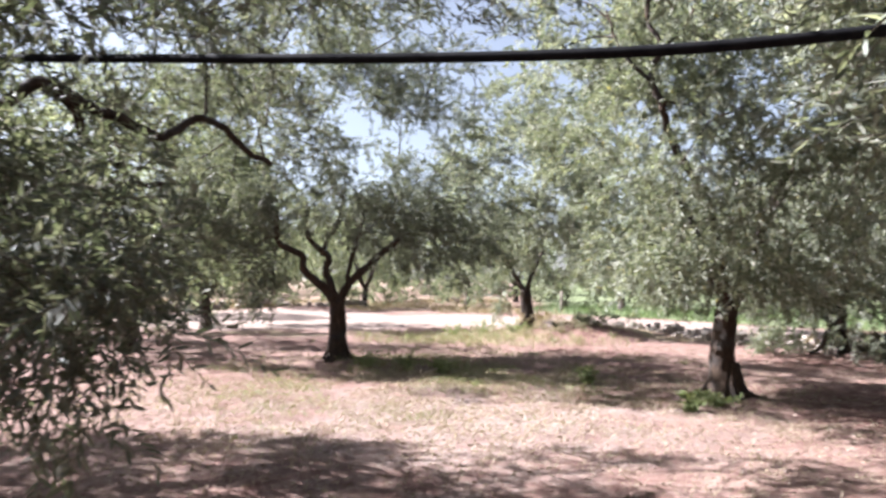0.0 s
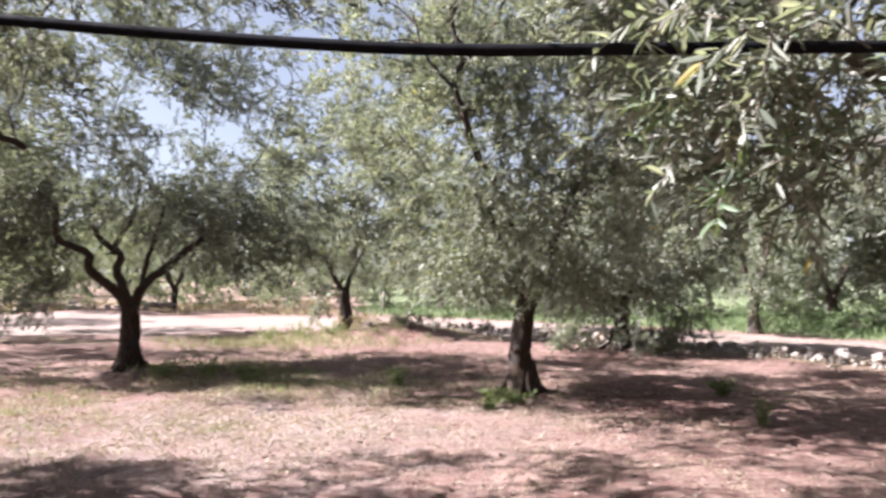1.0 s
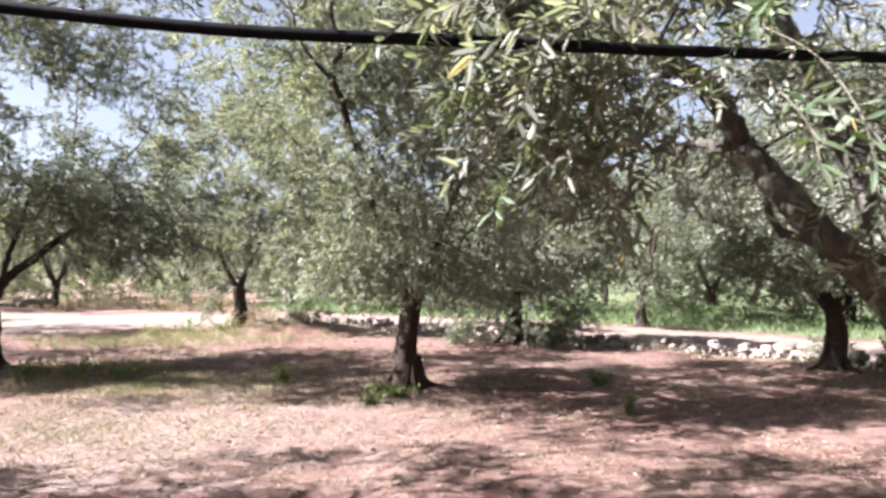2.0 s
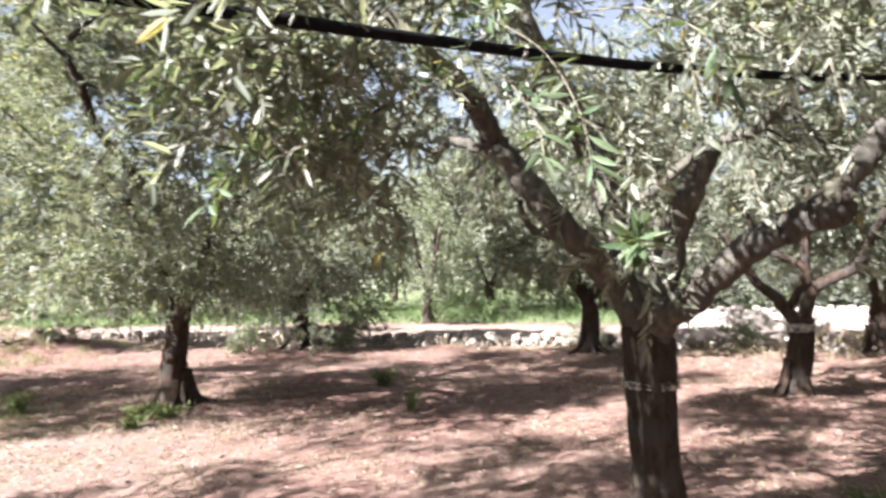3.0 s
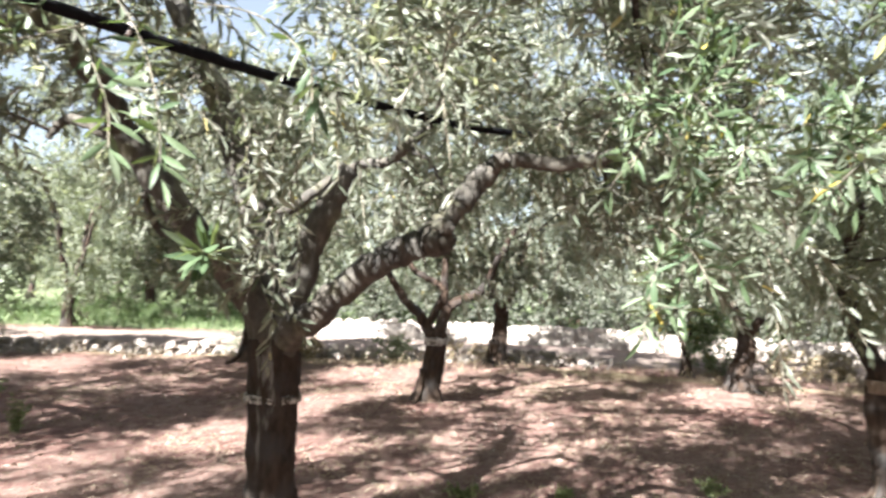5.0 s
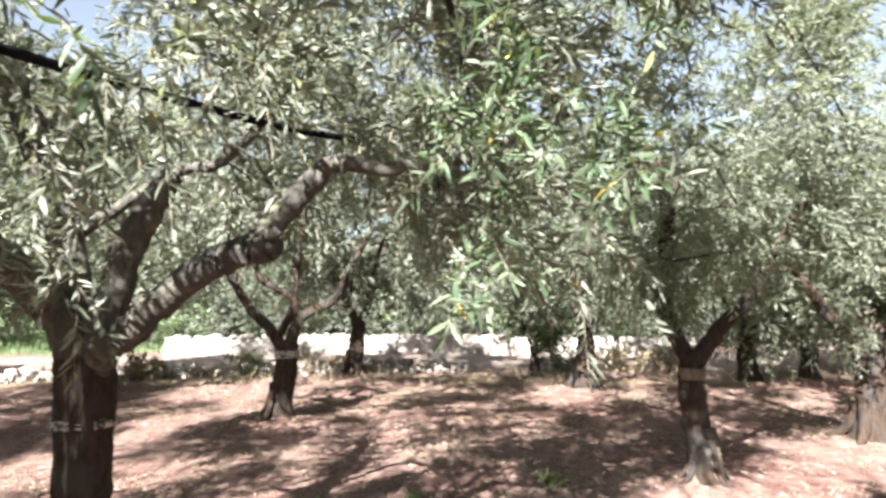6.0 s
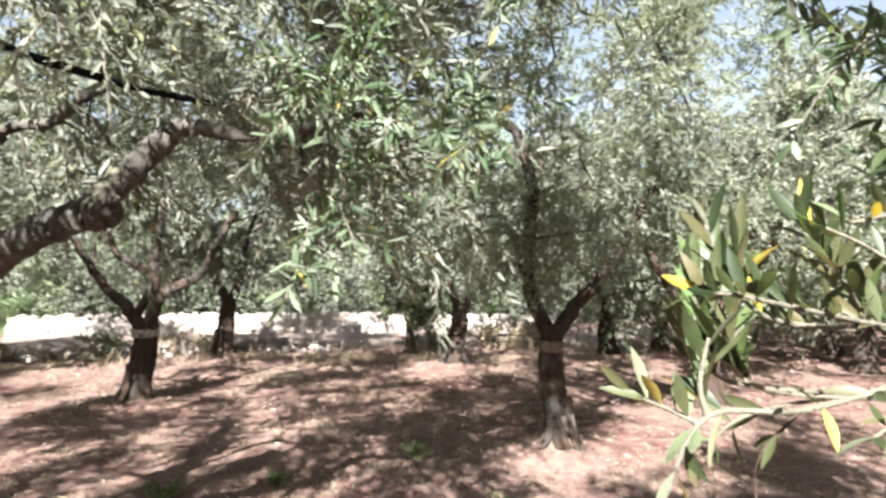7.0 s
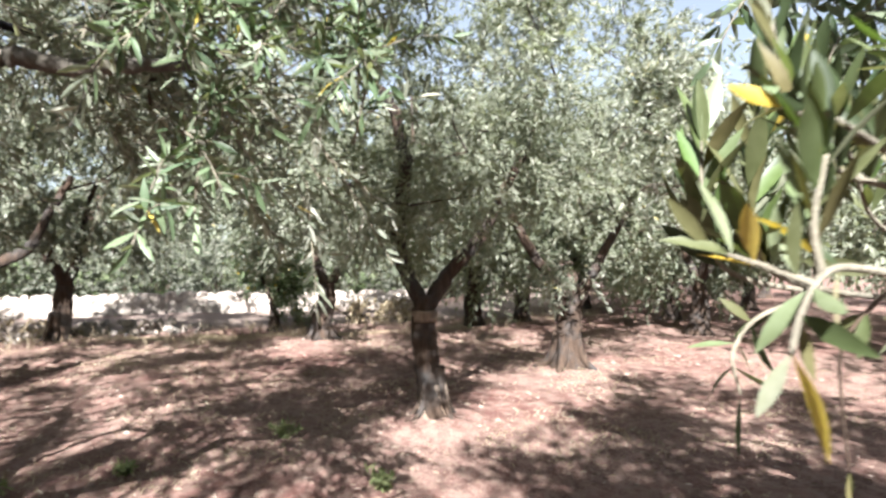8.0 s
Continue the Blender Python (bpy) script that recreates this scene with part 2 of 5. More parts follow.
def tube(line, radii, sides=10, rough=0.0, seed=0, cap=True):
    """Verts and quads of a gnarled tube along a line."""
    line = np.asarray(line, float)
    n = len(line)
    tang = unit(np.gradient(line, axis=0))
    ref = np.array([0.31, 0.95, 0.05]) if abs(tang[0][2]) > 0.6 else np.array([0.0, 0.0, 1.0])
    side = unit(np.cross(tang, ref))
    up = np.cross(side, tang)
    ang = np.linspace(0, 2 * np.pi, sides, endpoint=False)
    r = np.asarray(radii, float)[:, None] * np.ones(sides)[None]
    if rough:
        rng = np.random.default_rng(seed)
        ph = rng.uniform(0, 6.28, 6)
        s = np.linspace(0, 1, n)[:, None] * n / 7
        r = r * (1 + rough * (0.55 * np.sin(2 * ang + ph[0] + 1.3 * s) + 0.4 * np.sin(3 * ang + ph[1] - 1.9 * s) + 0.35 * np.sin(5 * ang + ph[2] + 0.8 * s)
                              + 0.25 * np.sin(2.6 * s + ph[3])) + rough * 0.35 * rng.normal(0, 1, r.shape))
    v = line[:, None] + r[..., None] * (np.cos(ang)[None, :, None] * side[:, None] + np.sin(ang)[None, :, None] * up[:, None])
    i, j = np.meshgrid(np.arange(n - 1), np.arange(sides), indexing="ij")
    a, b = i * sides + j, i * sides + (j + 1) % sides
    f = np.stack([a, b, b + sides, a + sides], -1).reshape(-1, 4)
    v = v.reshape(-1, 3)
    if cap:
        for ring, flip in ((0, True), (n - 1, False)):
            c = len(v)
            v = np.vstack([v, line[ring] + tang[ring] * (0.35 if not flip else -0.1) * np.mean(r[ring])])
            k = np.arange(sides)
            q = np.stack([ring * sides + k, ring * sides + (k + 1) % sides, np.full(sides, c), np.full(sides, c)], -1)
            f = np.vstack([f, q])
    return v, f


def joined(items):
    vs, fs, o = [], [], 0
    for v, f in items:
        vs.append(v)
        fs.append(f + o)
        o += len(v)
    return np.vstack(vs), np.vstack(fs)


def tube_mesh(name, line, radii, mat, sides=10, rough=0.0, seed=0):
    v, f = tube(line, radii, sides, rough, seed, cap=False)
    n = len(line)
    me = bpy.data.meshes.new(name)
    ends = [list(range(sides))[::-1], list(range((n - 1) * sides, n * sides))]
    me.from_pydata(v.tolist(), [], f.tolist() + ends)
    me.polygons.foreach_set("use_smooth", [True] * len(me.polygons))
    me.materials.append(mat)
    me.update()
    return me


def leaves(p, d, length, width, rng, fine=False):
    """Verts and quads of lance-shaped leaves that start at p along d."""
    n = len(p)
    rnd = unit(rng.normal(0, 1, (n, 3)) + np.array([0, 0, 0.9]))
    side = unit(np.cross(d, rnd))
    nor = np.cross(side, d)
    ln, w = length[:, None], width[:, None]
    bend = rng.normal(0.06, 0.08, (n, 1)) * ln
    if not fine:
        v = np.stack([p, p + d * ln * 0.48 + side * w * 0.5 + nor * w * 0.18, p + d * ln - nor * bend, p + d * ln * 0.48 - side * w * 0.5 + nor * w * 0.18], 1)
        return v.reshape(-1, 3), np.arange(4 * n).reshape(-1, 4)
    v = np.stack([p, p + d * ln * 0.30 + side * w * 0.46 + nor * w * 0.16, p + d * ln * 0.72 + side * w * 0.40 + nor * (w * 0.12 - bend * 0.5), p + d * ln - nor * bend,
                  p + d * ln * 0.72 - side * w * 0.40 + nor * (w * 0.12 - bend * 0.5), p + d * ln * 0.30 - side * w * 0.46 + nor * w * 0.16], 1)
    o = 6 * np.arange(n)[:, None]
    f = np.concatenate([o + np.array([[0, 1, 2, 3]]), o + np.array([[0, 3, 4, 5]])])
    return v.reshape(-1, 3), f


def twigs(centres, radii, axis, per, count, rng, length=(0.2, 0.45), leaf=(0.055, 0.085), ratio=0.24, droop=0.5):
    """Leafy shoots in the clumps round the centres. Returns leaf starts, ways, lengths, widths, and the shoots' starts, ways and lengths."""
    k = len(centres)
    c = np.repeat(centres, per, 0)
    r = np.repeat(radii, per, 0)[:, None]
    start = c + unit(rng.normal(0, 1, (k * per, 3))) * r * rng.uniform(0, 1, (k * per, 1)) ** 0.45 * np.array([1, 1, 0.8])
    out = unit(start - axis)
    way = unit(out * 0.7 + rng.normal(0, 0.6, (k * per, 3)) + np.array([0, 0, -0.15]))
    ln = rng.uniform(*length, (k * per, 1))
    s = np.tile(np.linspace(0.08, 1, count), k * per)[:, None]
    W, L, S = np.repeat(way, count, 0), np.repeat(ln, count, 0), np.repeat(start, count, 0)
    p = S + W * s * L - np.array([0, 0, 1.0]) * droop * (s * L) ** 2
    perp = unit(np.cross(W, unit(rng.normal(0, 1, p.shape))))
    d = unit(W * 0.75 + perp * 0.75 - np.array([0, 0, 1.0]) * droop * s * L + rng.normal(0, 0.15, p.shape))
    size = rng.uniform(*leaf, len(p))
    return p, d, size, size * ratio * rng.uniform(0.8, 1.2, len(p)), start, way, ln


# ---- ground ----
RUBBLE = [(4.6, 18.9), (5.9, 18.0), (7.6, 15.1), (9.3, 13.0), (10.4, 11.5), (11.4, 10.0), (12.2, 8.4), (13.6, 5.6), (14.6, 3.4), (15.1, 1.6)]
TRACK = [(-45, 27, 5.5), (-20, 25.5, 5.5), (-9, 25, 5.5), (-3, 24, 4.6), (3, 23.6, 3.2), (8, 20, 2.5), (12, 15, 2.2), (15, 9.5, 2.0), (16.6, 4.5, 1.9), (17.3, 0, 1.9), (17.8, -3.2, 1.9), (20.5, -7, 1.9), (27, -10, 1.9), (60, -20, 1.9)]
OUTER_WALL = [(17.2, 9.5), (18.6, 5.2), (19.4, 0.8), (19.6, -2.6), (20.4, -5.0)]
TRACK_LINE = spline(TRACK, 160)
TREES_AT = [(3.95, 1.72), (3.8, 8.25), (-1.9, 12.0), (2.6, 18.7), (8.0, 12.8), (11.1, 7.3), (9.1, 2.95), (13.5, 3.25), (12.7, -1.1), (6.97, -1.75), (9.0, -4.0), (-3.7, 4.2)]


def height(x, y):
    """The ground's height: a nearly level field with shallow bumps, a weedy bank and raised soil round the trunks."""
    x, y = np.asarray(x, float), np.asarray(y, float)
    z = 0.018 * np.sin(1.3 * x + 0.7 * y) + 0.015 * np.sin(2.1 * y - 0.9 * x + 1.0) + 0.010 * np.sin(4.7 * x + 1.0) * np.sin(4.1 * y)
    z = z + 0.34 * np.exp(-(((x - 3.9) / 1.9) ** 2 + ((y - 17.3) / 0.9) ** 2)) + 0.25 * np.exp(-(((x + 7.0) / 2.5) ** 2 + ((y - 31) / 2.0) ** 2))
    for tx, ty in TREES_AT:
        z = z + 0.07 * np.exp(-((x - tx) ** 2 + (y - ty) ** 2) / 0.30)
    return z


def track_gap(x, y):
    """How far a place lies from the track's middle, less its half width, and on which side (positive: beyond it)."""
    d = np.hypot(x[..., None] - TRACK_LINE[:, 0], y[..., None] - TRACK_LINE[:, 1])
    i = d.argmin(-1)
    a, b = TRACK_LINE[np.minimum(i + 1, 159)], TRACK_LINE[np.maximum(i - 1, 0)]
    t = a[..., :2] - b[..., :2]
    cross = t[..., 0] * (y - TRACK_LINE[i, 1]) - t[..., 1] * (x - TRACK_LINE[i, 0])
    return d.min(-1) - TRACK_LINE[i, 2], np.sign(cross)


def build_ground():
    def axis(lo, hi, step):
        inner = np.arange(lo, hi, step)
        grow = step * np.cumsum(1.16 ** np.arange(1, 48))
        grow = grow[grow < 900]
        return np.concatenate([lo - grow[::-1], inner, hi + grow])
    xs, ys = axis(-8, 22, 0.16), axis(-12, 26, 0.16)
    X, Y = np.meshgrid(xs, ys, indexing="ij")
    Z = height(X, Y)
    rng = np.random.default_rng(5)
    near = (X > -9) & (X < 23) & (Y > -13) & (Y < 27)
    Z = Z + rng.normal(0, 0.006, X.shape) * near
    n, m = X.shape
    i, j = np.meshgrid(np.arange(n - 1), np.arange(m - 1), indexing="ij")
    a = i * m + j
    me = mesh_from("ground", np.stack([X, Y, Z], -1).reshape(-1, 3), np.stack([a, a + m, a + m + 1, a + 1], -1).reshape(-1, 4), M_SOIL, True)
    gap, sgn = track_gap(X.ravel(), Y.ravel())
    x, y = X.ravel(), Y.ravel()
    gap = gap + 0.9 * np.array([noise.noise(Vector((0.4 * a, 0.4 * b, 7.0))) if abs(g) < 3 else 0.0 for a, b, g in zip(x, y, gap)])
    track = np.clip(0.5 - gap / 2.6, 0, 1) * np.clip(0.66 + 0.03 * (x - 2), 0.58, 0.9)
    green = np.clip((gap - 0.2) / 1.5, 0, 1) * (sgn > 0) * np.clip((x - 0.10 * y) / 4, 0.0, 1) * 0.85
    dry = 0.45 * np.exp(-(((x - 1.0) / 3.2) ** 2 + ((y - 16.5) / 2.0) ** 2)) + 0.3 * np.exp(-(((x + 0.5) / 2.2) ** 2 + ((y - 10.6) / 1.6) ** 2)) + 0.35 * np.exp(-(((x - 1.5) / 2.6) ** 2 + ((y - 10) / 1.0) ** 2))
    dry = dry + 0.4 * np.clip((gap - 0.5) / 2, 0, 1) * (sgn > 0) * np.clip(1 - (x - 0.10 * y) / 4, 0.0, 1)
    dry = dry + 0.5 * np.clip(1 - np.abs(gap - 1.4) / 1.2, 0, 1) * (sgn < 0)
    pale = 0.5 * np.exp(-(((x - 0.3) / 4.2) ** 2 + ((y - 7.0) / 3.3) ** 2))
    for name, val in (("pale", pale), ("track", track), ("green", green), ("dry", np.clip(dry, 0, 1))):
        at = me.attributes.new(name, "FLOAT", "POINT")
        at.data.foreach_set("value", val.astype(np.float32))
    tagged(new("ground", me), "bare reddish orchard soil with straw and a pale dirt track", "ground", kind="structure")


build_ground()


# ---- olive trees ----
def clump_centres(rng, crown, n):
    """Clump centres in the outer part of an egg-shaped crown: (centre, radii, hollow radius, hollow height)."""
    (cx, cy, cz), (rx, ry, rz), hollow, low = crown
    got = []
    while len(got) < n:
        d = rng.normal(0, 1, 3)
        d /= np.linalg.norm(d)
        u = rng.uniform(0.35, 1.0) ** 0.6 * (1 + 0.14 * math.sin(3.1 * d[0] + 2 * d[1] + cx) + 0.10 * math.sin(5 * d[1] - 3 * d[2] + cy))
        q = np.array([cx + rx * u * d[0], cy + ry * u * d[1], cz + rz * u * d[2]])
        if math.hypot(q[0] - cx, q[1] - cy) < hollow and q[2] < low:
            continue
        got.append(q)
    return np.array(got)


def make_tree(at, trunk, limbs, crown, seed, clumps=70, per=30, count=19, leaf=(0.056, 0.092), ratio=0.35, clump_r=(0.30, 0.52), fine=False,
              bark=None, label="", extra=None, trunk_r=(0.17, 0.125), branches=True, mat=None, band=None, small=None, clear=None, foot=None, roots=5, limb_bark=None):
    """One olive tree: trunk and limbs are lines in the world (limbs with end radii); the crown is leafy shoots in clumps."""
    rng = np.random.default_rng(seed)
    bark = bark or M_BARK
    z0 = float(height(at[0], at[1]))
    tree = new("olive_tree")
    tree.location = (at[0], at[1], z0)
    base = np.array([at[0], at[1], z0])
    tagged(tree, label, "tree", "olive trees of the grove")
    line = spline(trunk, 28) - base
    s = np.linspace(0, 1, 28)
    radii = trunk_r[0] + (trunk_r[1] - trunk_r[0]) * s + 0.11 * trunk_r[0] / 0.17 * np.exp(-s * 9)
    line[0][2] -= 0.12
    stem = piece("trunk", tube_mesh("trunk", line, radii, bark, 22, 0.13, seed), tree)
    for k in range(roots):
        a = k * 6.28 / roots + rng.uniform(-0.5, 0.5)
        d, r = np.array([math.cos(a), math.sin(a), 0.0]), trunk_r[0]
        rl = spline([d * r * 0.55 + np.array([0, 0, 0.42]), d * r * 1.0 + np.array([0, 0, 0.17]), d * r * 1.6 + np.array([0, 0, 0.035]), d * r * 2.5 * rng.uniform(0.85, 1.15) + np.array([0, 0, -0.05])], 9)
        piece("root", tube_mesh("root", rl, np.linspace(r * 0.42, r * 0.16, 9) * rng.uniform(0.8, 1.2), bark, 9, 0.12, seed + 80 + k), stem)
    ends, nodes = [], []
    for n, (pts, r0, r1) in enumerate(limbs):
        ln = spline(pts, 6 * len(pts)) - base
        t = np.linspace(0, 1, len(ln))
        ln = ln + rng.normal(0, 0.006, ln.shape) * (t[:, None] > 0.1)
        piece("limb", tube_mesh("limb", ln, r0 + (r1 - r0) * t ** 0.9, limb_bark or bark, 13, 0.05, seed + n), tree)
        nodes += [p for p in ln[len(ln) // 2::3]]
        ends.append(ln[-1])
    nodes.append(line[-1])
    nodes = np.array(nodes)
    cs = clump_centres(rng, crown, clumps) - base
    if clear is not None:
        cs = np.array([q for q in cs if not clear(q + base)])
    if extra is not None:
        cs = np.vstack([cs, np.array(extra) - base])
    if branches:
        items, grown = [], [q for q in nodes]
        far = np.array([np.linalg.norm(nodes - c, axis=1).min() for c in cs])
        for c in cs[far.argsort()]:
            have = np.array(grown)
            a = have[np.linalg.norm(have - c, axis=1).argmin()]
            gap = np.linalg.norm(c - a)
            mid = (a + c) / 2 + np.array([0, 0, 0.12 * gap]) + rng.normal(0, 0.10 * gap, 3)
            ln = spline([a, mid, c], 8)
            items.append(tube(ln, np.linspace(0.006 + 0.010 * min(gap, 1.5), 0.004, 8), 5, cap=False))
            grown += [ln[3], ln[5], ln[7]]
        v, f = joined(items)
        tagged(piece("fine_branching", mesh_from("fine_branching", v, f, bark, True), tree), kind="stuff")
    rr = rng.uniform(*clump_r, len(cs))
    axis = np.array([crown[0][0], crown[0][1], crown[0][2] - 0.8]) - base
    p, d, ln, w, st, wy, tl = twigs(cs, rr, axis, per, count, rng, leaf=leaf, ratio=ratio)
    if small is not None:
        more = twigs(np.array(small) - base, rng.uniform(0.14, 0.24, len(small)), axis, 4, count, rng, leaf=leaf, ratio=ratio)
        p, d, ln, w, st, wy, tl = (np.concatenate([a, b]) for a, b in zip((p, d, ln, w, st, wy, tl), more))
    v, f = leaves(p, d, ln, w, rng, fine)
    tagged(piece("crown", mesh_from("crown", v, f, mat or M_LEAF), tree), kind="stuff")
    if fine:
        items = [tube(np.array([a + b * c * q - np.array([0, 0, 0.5]) * (c * q) ** 2 for q in (0, 0.5, 1.0)]), (0.004, 0.003, 0.0015), 3, cap=False) for a, b, c in zip(st, wy, tl)]
        v, f = joined(items)
        tagged(piece("twig_growth", mesh_from("twig_growth", v, f, M_TWIG), tree), kind="stuff")
    # foot of the trunk, coloured as if the sun fell on it
    if foot:
        fx, fy, fr, fh = foot
        fl = np.array([[fx, fy, z0 - 0.06 + (fh + 0.06) * q] for q in np.linspace(0, 1, 7)]) - base
        piece("root_flare", tube_mesh("root_flare", fl, fr * np.array([1.45, 1.3, 1.18, 1.1, 1.05, 1.0, 0.9]), M_BARK_SUNLIT, 16, 0.08, seed + 60), stem, "swollen foot of the trunk with sunlight in its tan colour")
    if band:
        zb, hb, rb, px, py, bm_mat = band
        bl = np.array([[px, py, zb + hb * q] for q in np.linspace(0, 1, 5)]) - base
        piece("tie_band", tube_mesh("tie_band", bl, np.full(5, rb), bm_mat, 18, 0.05, seed + 40), stem, "pale weathered band round the trunk")
    return tree


def generic_limbs(at, z, rng, n=4, reach=1.2, rise=1.6, r0=0.09):
    got = []
    a0 = rng.uniform(0, 6.28)
    for k in range(n):
        a = a0 + k * 6.28 / n + rng.uniform(-0.4, 0.4)
        dx, dy = math.cos(a), math.sin(a)
        p = [(at[0], at[1], z - 0.08), (at[0] + dx * reach * 0.35, at[1] + dy * reach * 0.35, z + rise * 0.3),
             (at[0] + dx * reach * 0.62, at[1] + dy * reach * 0.62, z + rise * 0.68), (at[0] + dx * reach, at[1] + dy * reach, z + rise)]
        got.append((p, r0 * rng.uniform(0.75, 1.0), 0.028))
    return got


def up(at, *pts):
    """Limb points as offsets from a trunk's foot."""
    return [(at[0] + a, at[1] + b, c) for a, b, c in pts]


# the big forked tree that the hose is tied to
N = (3.95, 1.72)
near_limbs = [
    ([(3.91, 1.76, 1.28), (3.88, 1.83, 1.47), (3.72, 1.90, 1.64), (3.50, 2.0, 1.89), (3.40, 2.26, 2.24), (3.31, 2.25, 2.36), (3.08, 2.22, 2.54), (2.92, 2.28, 2.67), (2.79, 2.41, 2.88)], 0.095, 0.040),
    ([(3.40, 2.24, 2.20), (3.34, 2.42, 2.29), (3.33, 2.58, 2.33), (3.29, 2.64, 2.24)], 0.035, 0.016),
    ([(3.58, 2.0, 1.76), (3.51, 2.14, 1.83), (3.45, 2.16, 1.95), (3.44, 2.17, 2.05)], 0.028, 0.010),
    ([(3.95, 1.78, 1.28), (3.97, 1.85, 1.49), (4.07, 2.02, 1.97), (4.05, 2.22, 2.45), (3.97, 2.31, 2.74), (3.88, 2.41, 3.0), (3.83, 2.55, 3.32)], 0.095, 0.060),
    ([(3.93, 1.70, 1.28), (3.99, 1.62, 1.71), (4.04, 1.53, 1.98), (4.10, 1.45, 2.20)], 0.085, 0.062),
    ([(3.94, 1.76, 1.10), (3.93, 1.69, 1.26), (3.88, 1.58, 1.37), (3.83, 1.43, 1.45), (3.78, 1.19, 1.64), (3.75, 0.97, 1.75), (3.745, 0.86, 1.785), (3.73, 0.77, 1.80)], 0.085, 0.060),
    ([(3.76, 0.90, 1.76), (3.79, 0.82, 1.86), (3.85, 0.74, 1.98), (3.89, 0.70, 2.04), (3.95, 0.64, 2.15)], 0.052, 0.056),
    ([(3.75, 0.84, 1.80), (3.72, 0.77, 1.85), (3.70, 0.73, 1.86)], 0.040, 0.030),
    ([(3.94, 0.66, 2.11), (3.92, 0.56, 2.18), (3.90, 0.36, 2.16), (3.92, 0.15, 2.17), (4.0, -0.12, 2.24), (4.05, -0.5, 2.42)], 0.046, 0.018),
    ([(4.04, 1.97, 1.85), (4.26, 1.80, 2.08), (4.38, 1.54, 2.27), (4.26, 1.30, 2.27), (4.19, 1.14, 2.35), (4.15, 1.00, 2.42)], 0.034, 0.022),
    ([(4.20, 1.22, 2.33), (4.12, 1.02, 2.25), (4.10, 0.92, 2.10)], 0.018, 0.008),
]
nx = np.random.default_rng(6)
# clumps of shoots in front of the limbs and hanging towards the open side
near_small = [(3.22, 1.2, 2.28), (3.25, 0.91, 2.3), (3.37, 1.46, 1.98), (3.41, 1.37, 2.12), (3.01, 1.64, 2.34), (3.03, 1.05, 2.39), (3.11, 0.88, 2.42), (3.12, 0.64, 2.34),
              (3.36, 1.67, 1.91), (3.09, 1.38, 2.34), (4.53, 0.92, 1.72), (3.45, 1.57, 1.71),
              (3.63, 0.02, 2.29), (3.57, -0.15, 2.14), (3.6, -0.25, 2.0), (3.71, -0.39, 1.87), (3.73, -0.19, 1.76), (3.58, -0.47, 2.05), (3.8, -0.59, 1.83), (3.7, -0.09, 1.97)]
# clumps added to shade two trunks farther back
near_side = [(nx.uniform(3.4, 4.4), nx.uniform(-1.3, -0.75), nx.uniform(3.2, 3.8)) for _ in range(6)] + [(nx.uniform(5.3, 6.2), nx.uniform(3.3, 4.0), nx.uniform(2.7, 3.6)) for _ in range(9)]
# crown clumps mostly out of view, added to shade trunk, limbs and soil
near_high = [(1.2, 0.75, 3.5), (1.75, 1.5, 3.6), (2.7, 0.2, 3.4), (2.2, 0.0, 3.5), (3.1, -0.5, 3.4), (4.2, 0.5, 3.4), (2.6, 0.6, 3.7), (2.9, -0.2, 3.6), (2.0, 0.5, 3.7), (3.3, 0.2, 3.7),
             (2.35, 3.3, 3.5), (1.7, 3.5, 3.6), (3.4, 4.4, 3.7), (2.6, 3.6, 3.8), (1.6, 0.9, 3.7), (2.0, 0.8, 4.2), (4.4, -0.9, 3.6), (4.3, -0.8, 4.0), (4.5, -0.9, 4.4), (4.4, -1.0, 3.3),
             (1.0, 1.7, 4.3), (0.5, 1.0, 3.8), (1.5, 0.9, 4.2), (2.75, 1.8, 2.95), (2.6, 1.75, 3.15), (2.95, 1.7, 2.8), (2.5, 2.5, 3.6), (2.65, 2.6, 3.9),
             (3.0, -0.85, 3.4), (3.05, -0.9, 3.8), (2.9, -0.85, 4.1), (3.1, -0.8, 3.6),
             (4.2, 0.0, 2.75), (4.4, -0.2, 2.9), (4.6, 0.1, 3.1), (4.2, -0.35, 2.65), (4.5, 0.4, 2.5), (4.6, 0.2, 2.3), (4.7, -0.1, 2.2), (4.9, 0.3, 2.1),
             (2.2, 3.1, 3.6), (1.9, 3.3, 3.9), (3.1, 4.2, 3.9), (2.9, 3.9, 3.6), (1.5, 3.2, 3.5)]
near_over = near_high + near_side + [(nx.uniform(2.0, 2.55), nx.uniform(1.95, 2.4), nx.uniform(2.1, 2.9)) for _ in range(6)] + [(nx.uniform(2.6, 4.8), nx.uniform(3.0, 4.6), nx.uniform(2.9, 3.8)) for _ in range(12)]
near_extra = near_over + [(nx.uniform(4.2, 5.6), nx.uniform(0.2, 3.4), nx.uniform(2.1, 2.9)) for _ in range(11)] + [(1.75, 1.5, 2.38), (1.9, 1.65, 2.25), (2.1, 2.1, 2.5), (2.0, 2.4, 2.7), (2.9, 2.9, 2.3), (2.4, 3.1, 2.5), (3.0, 3.3, 2.3)]
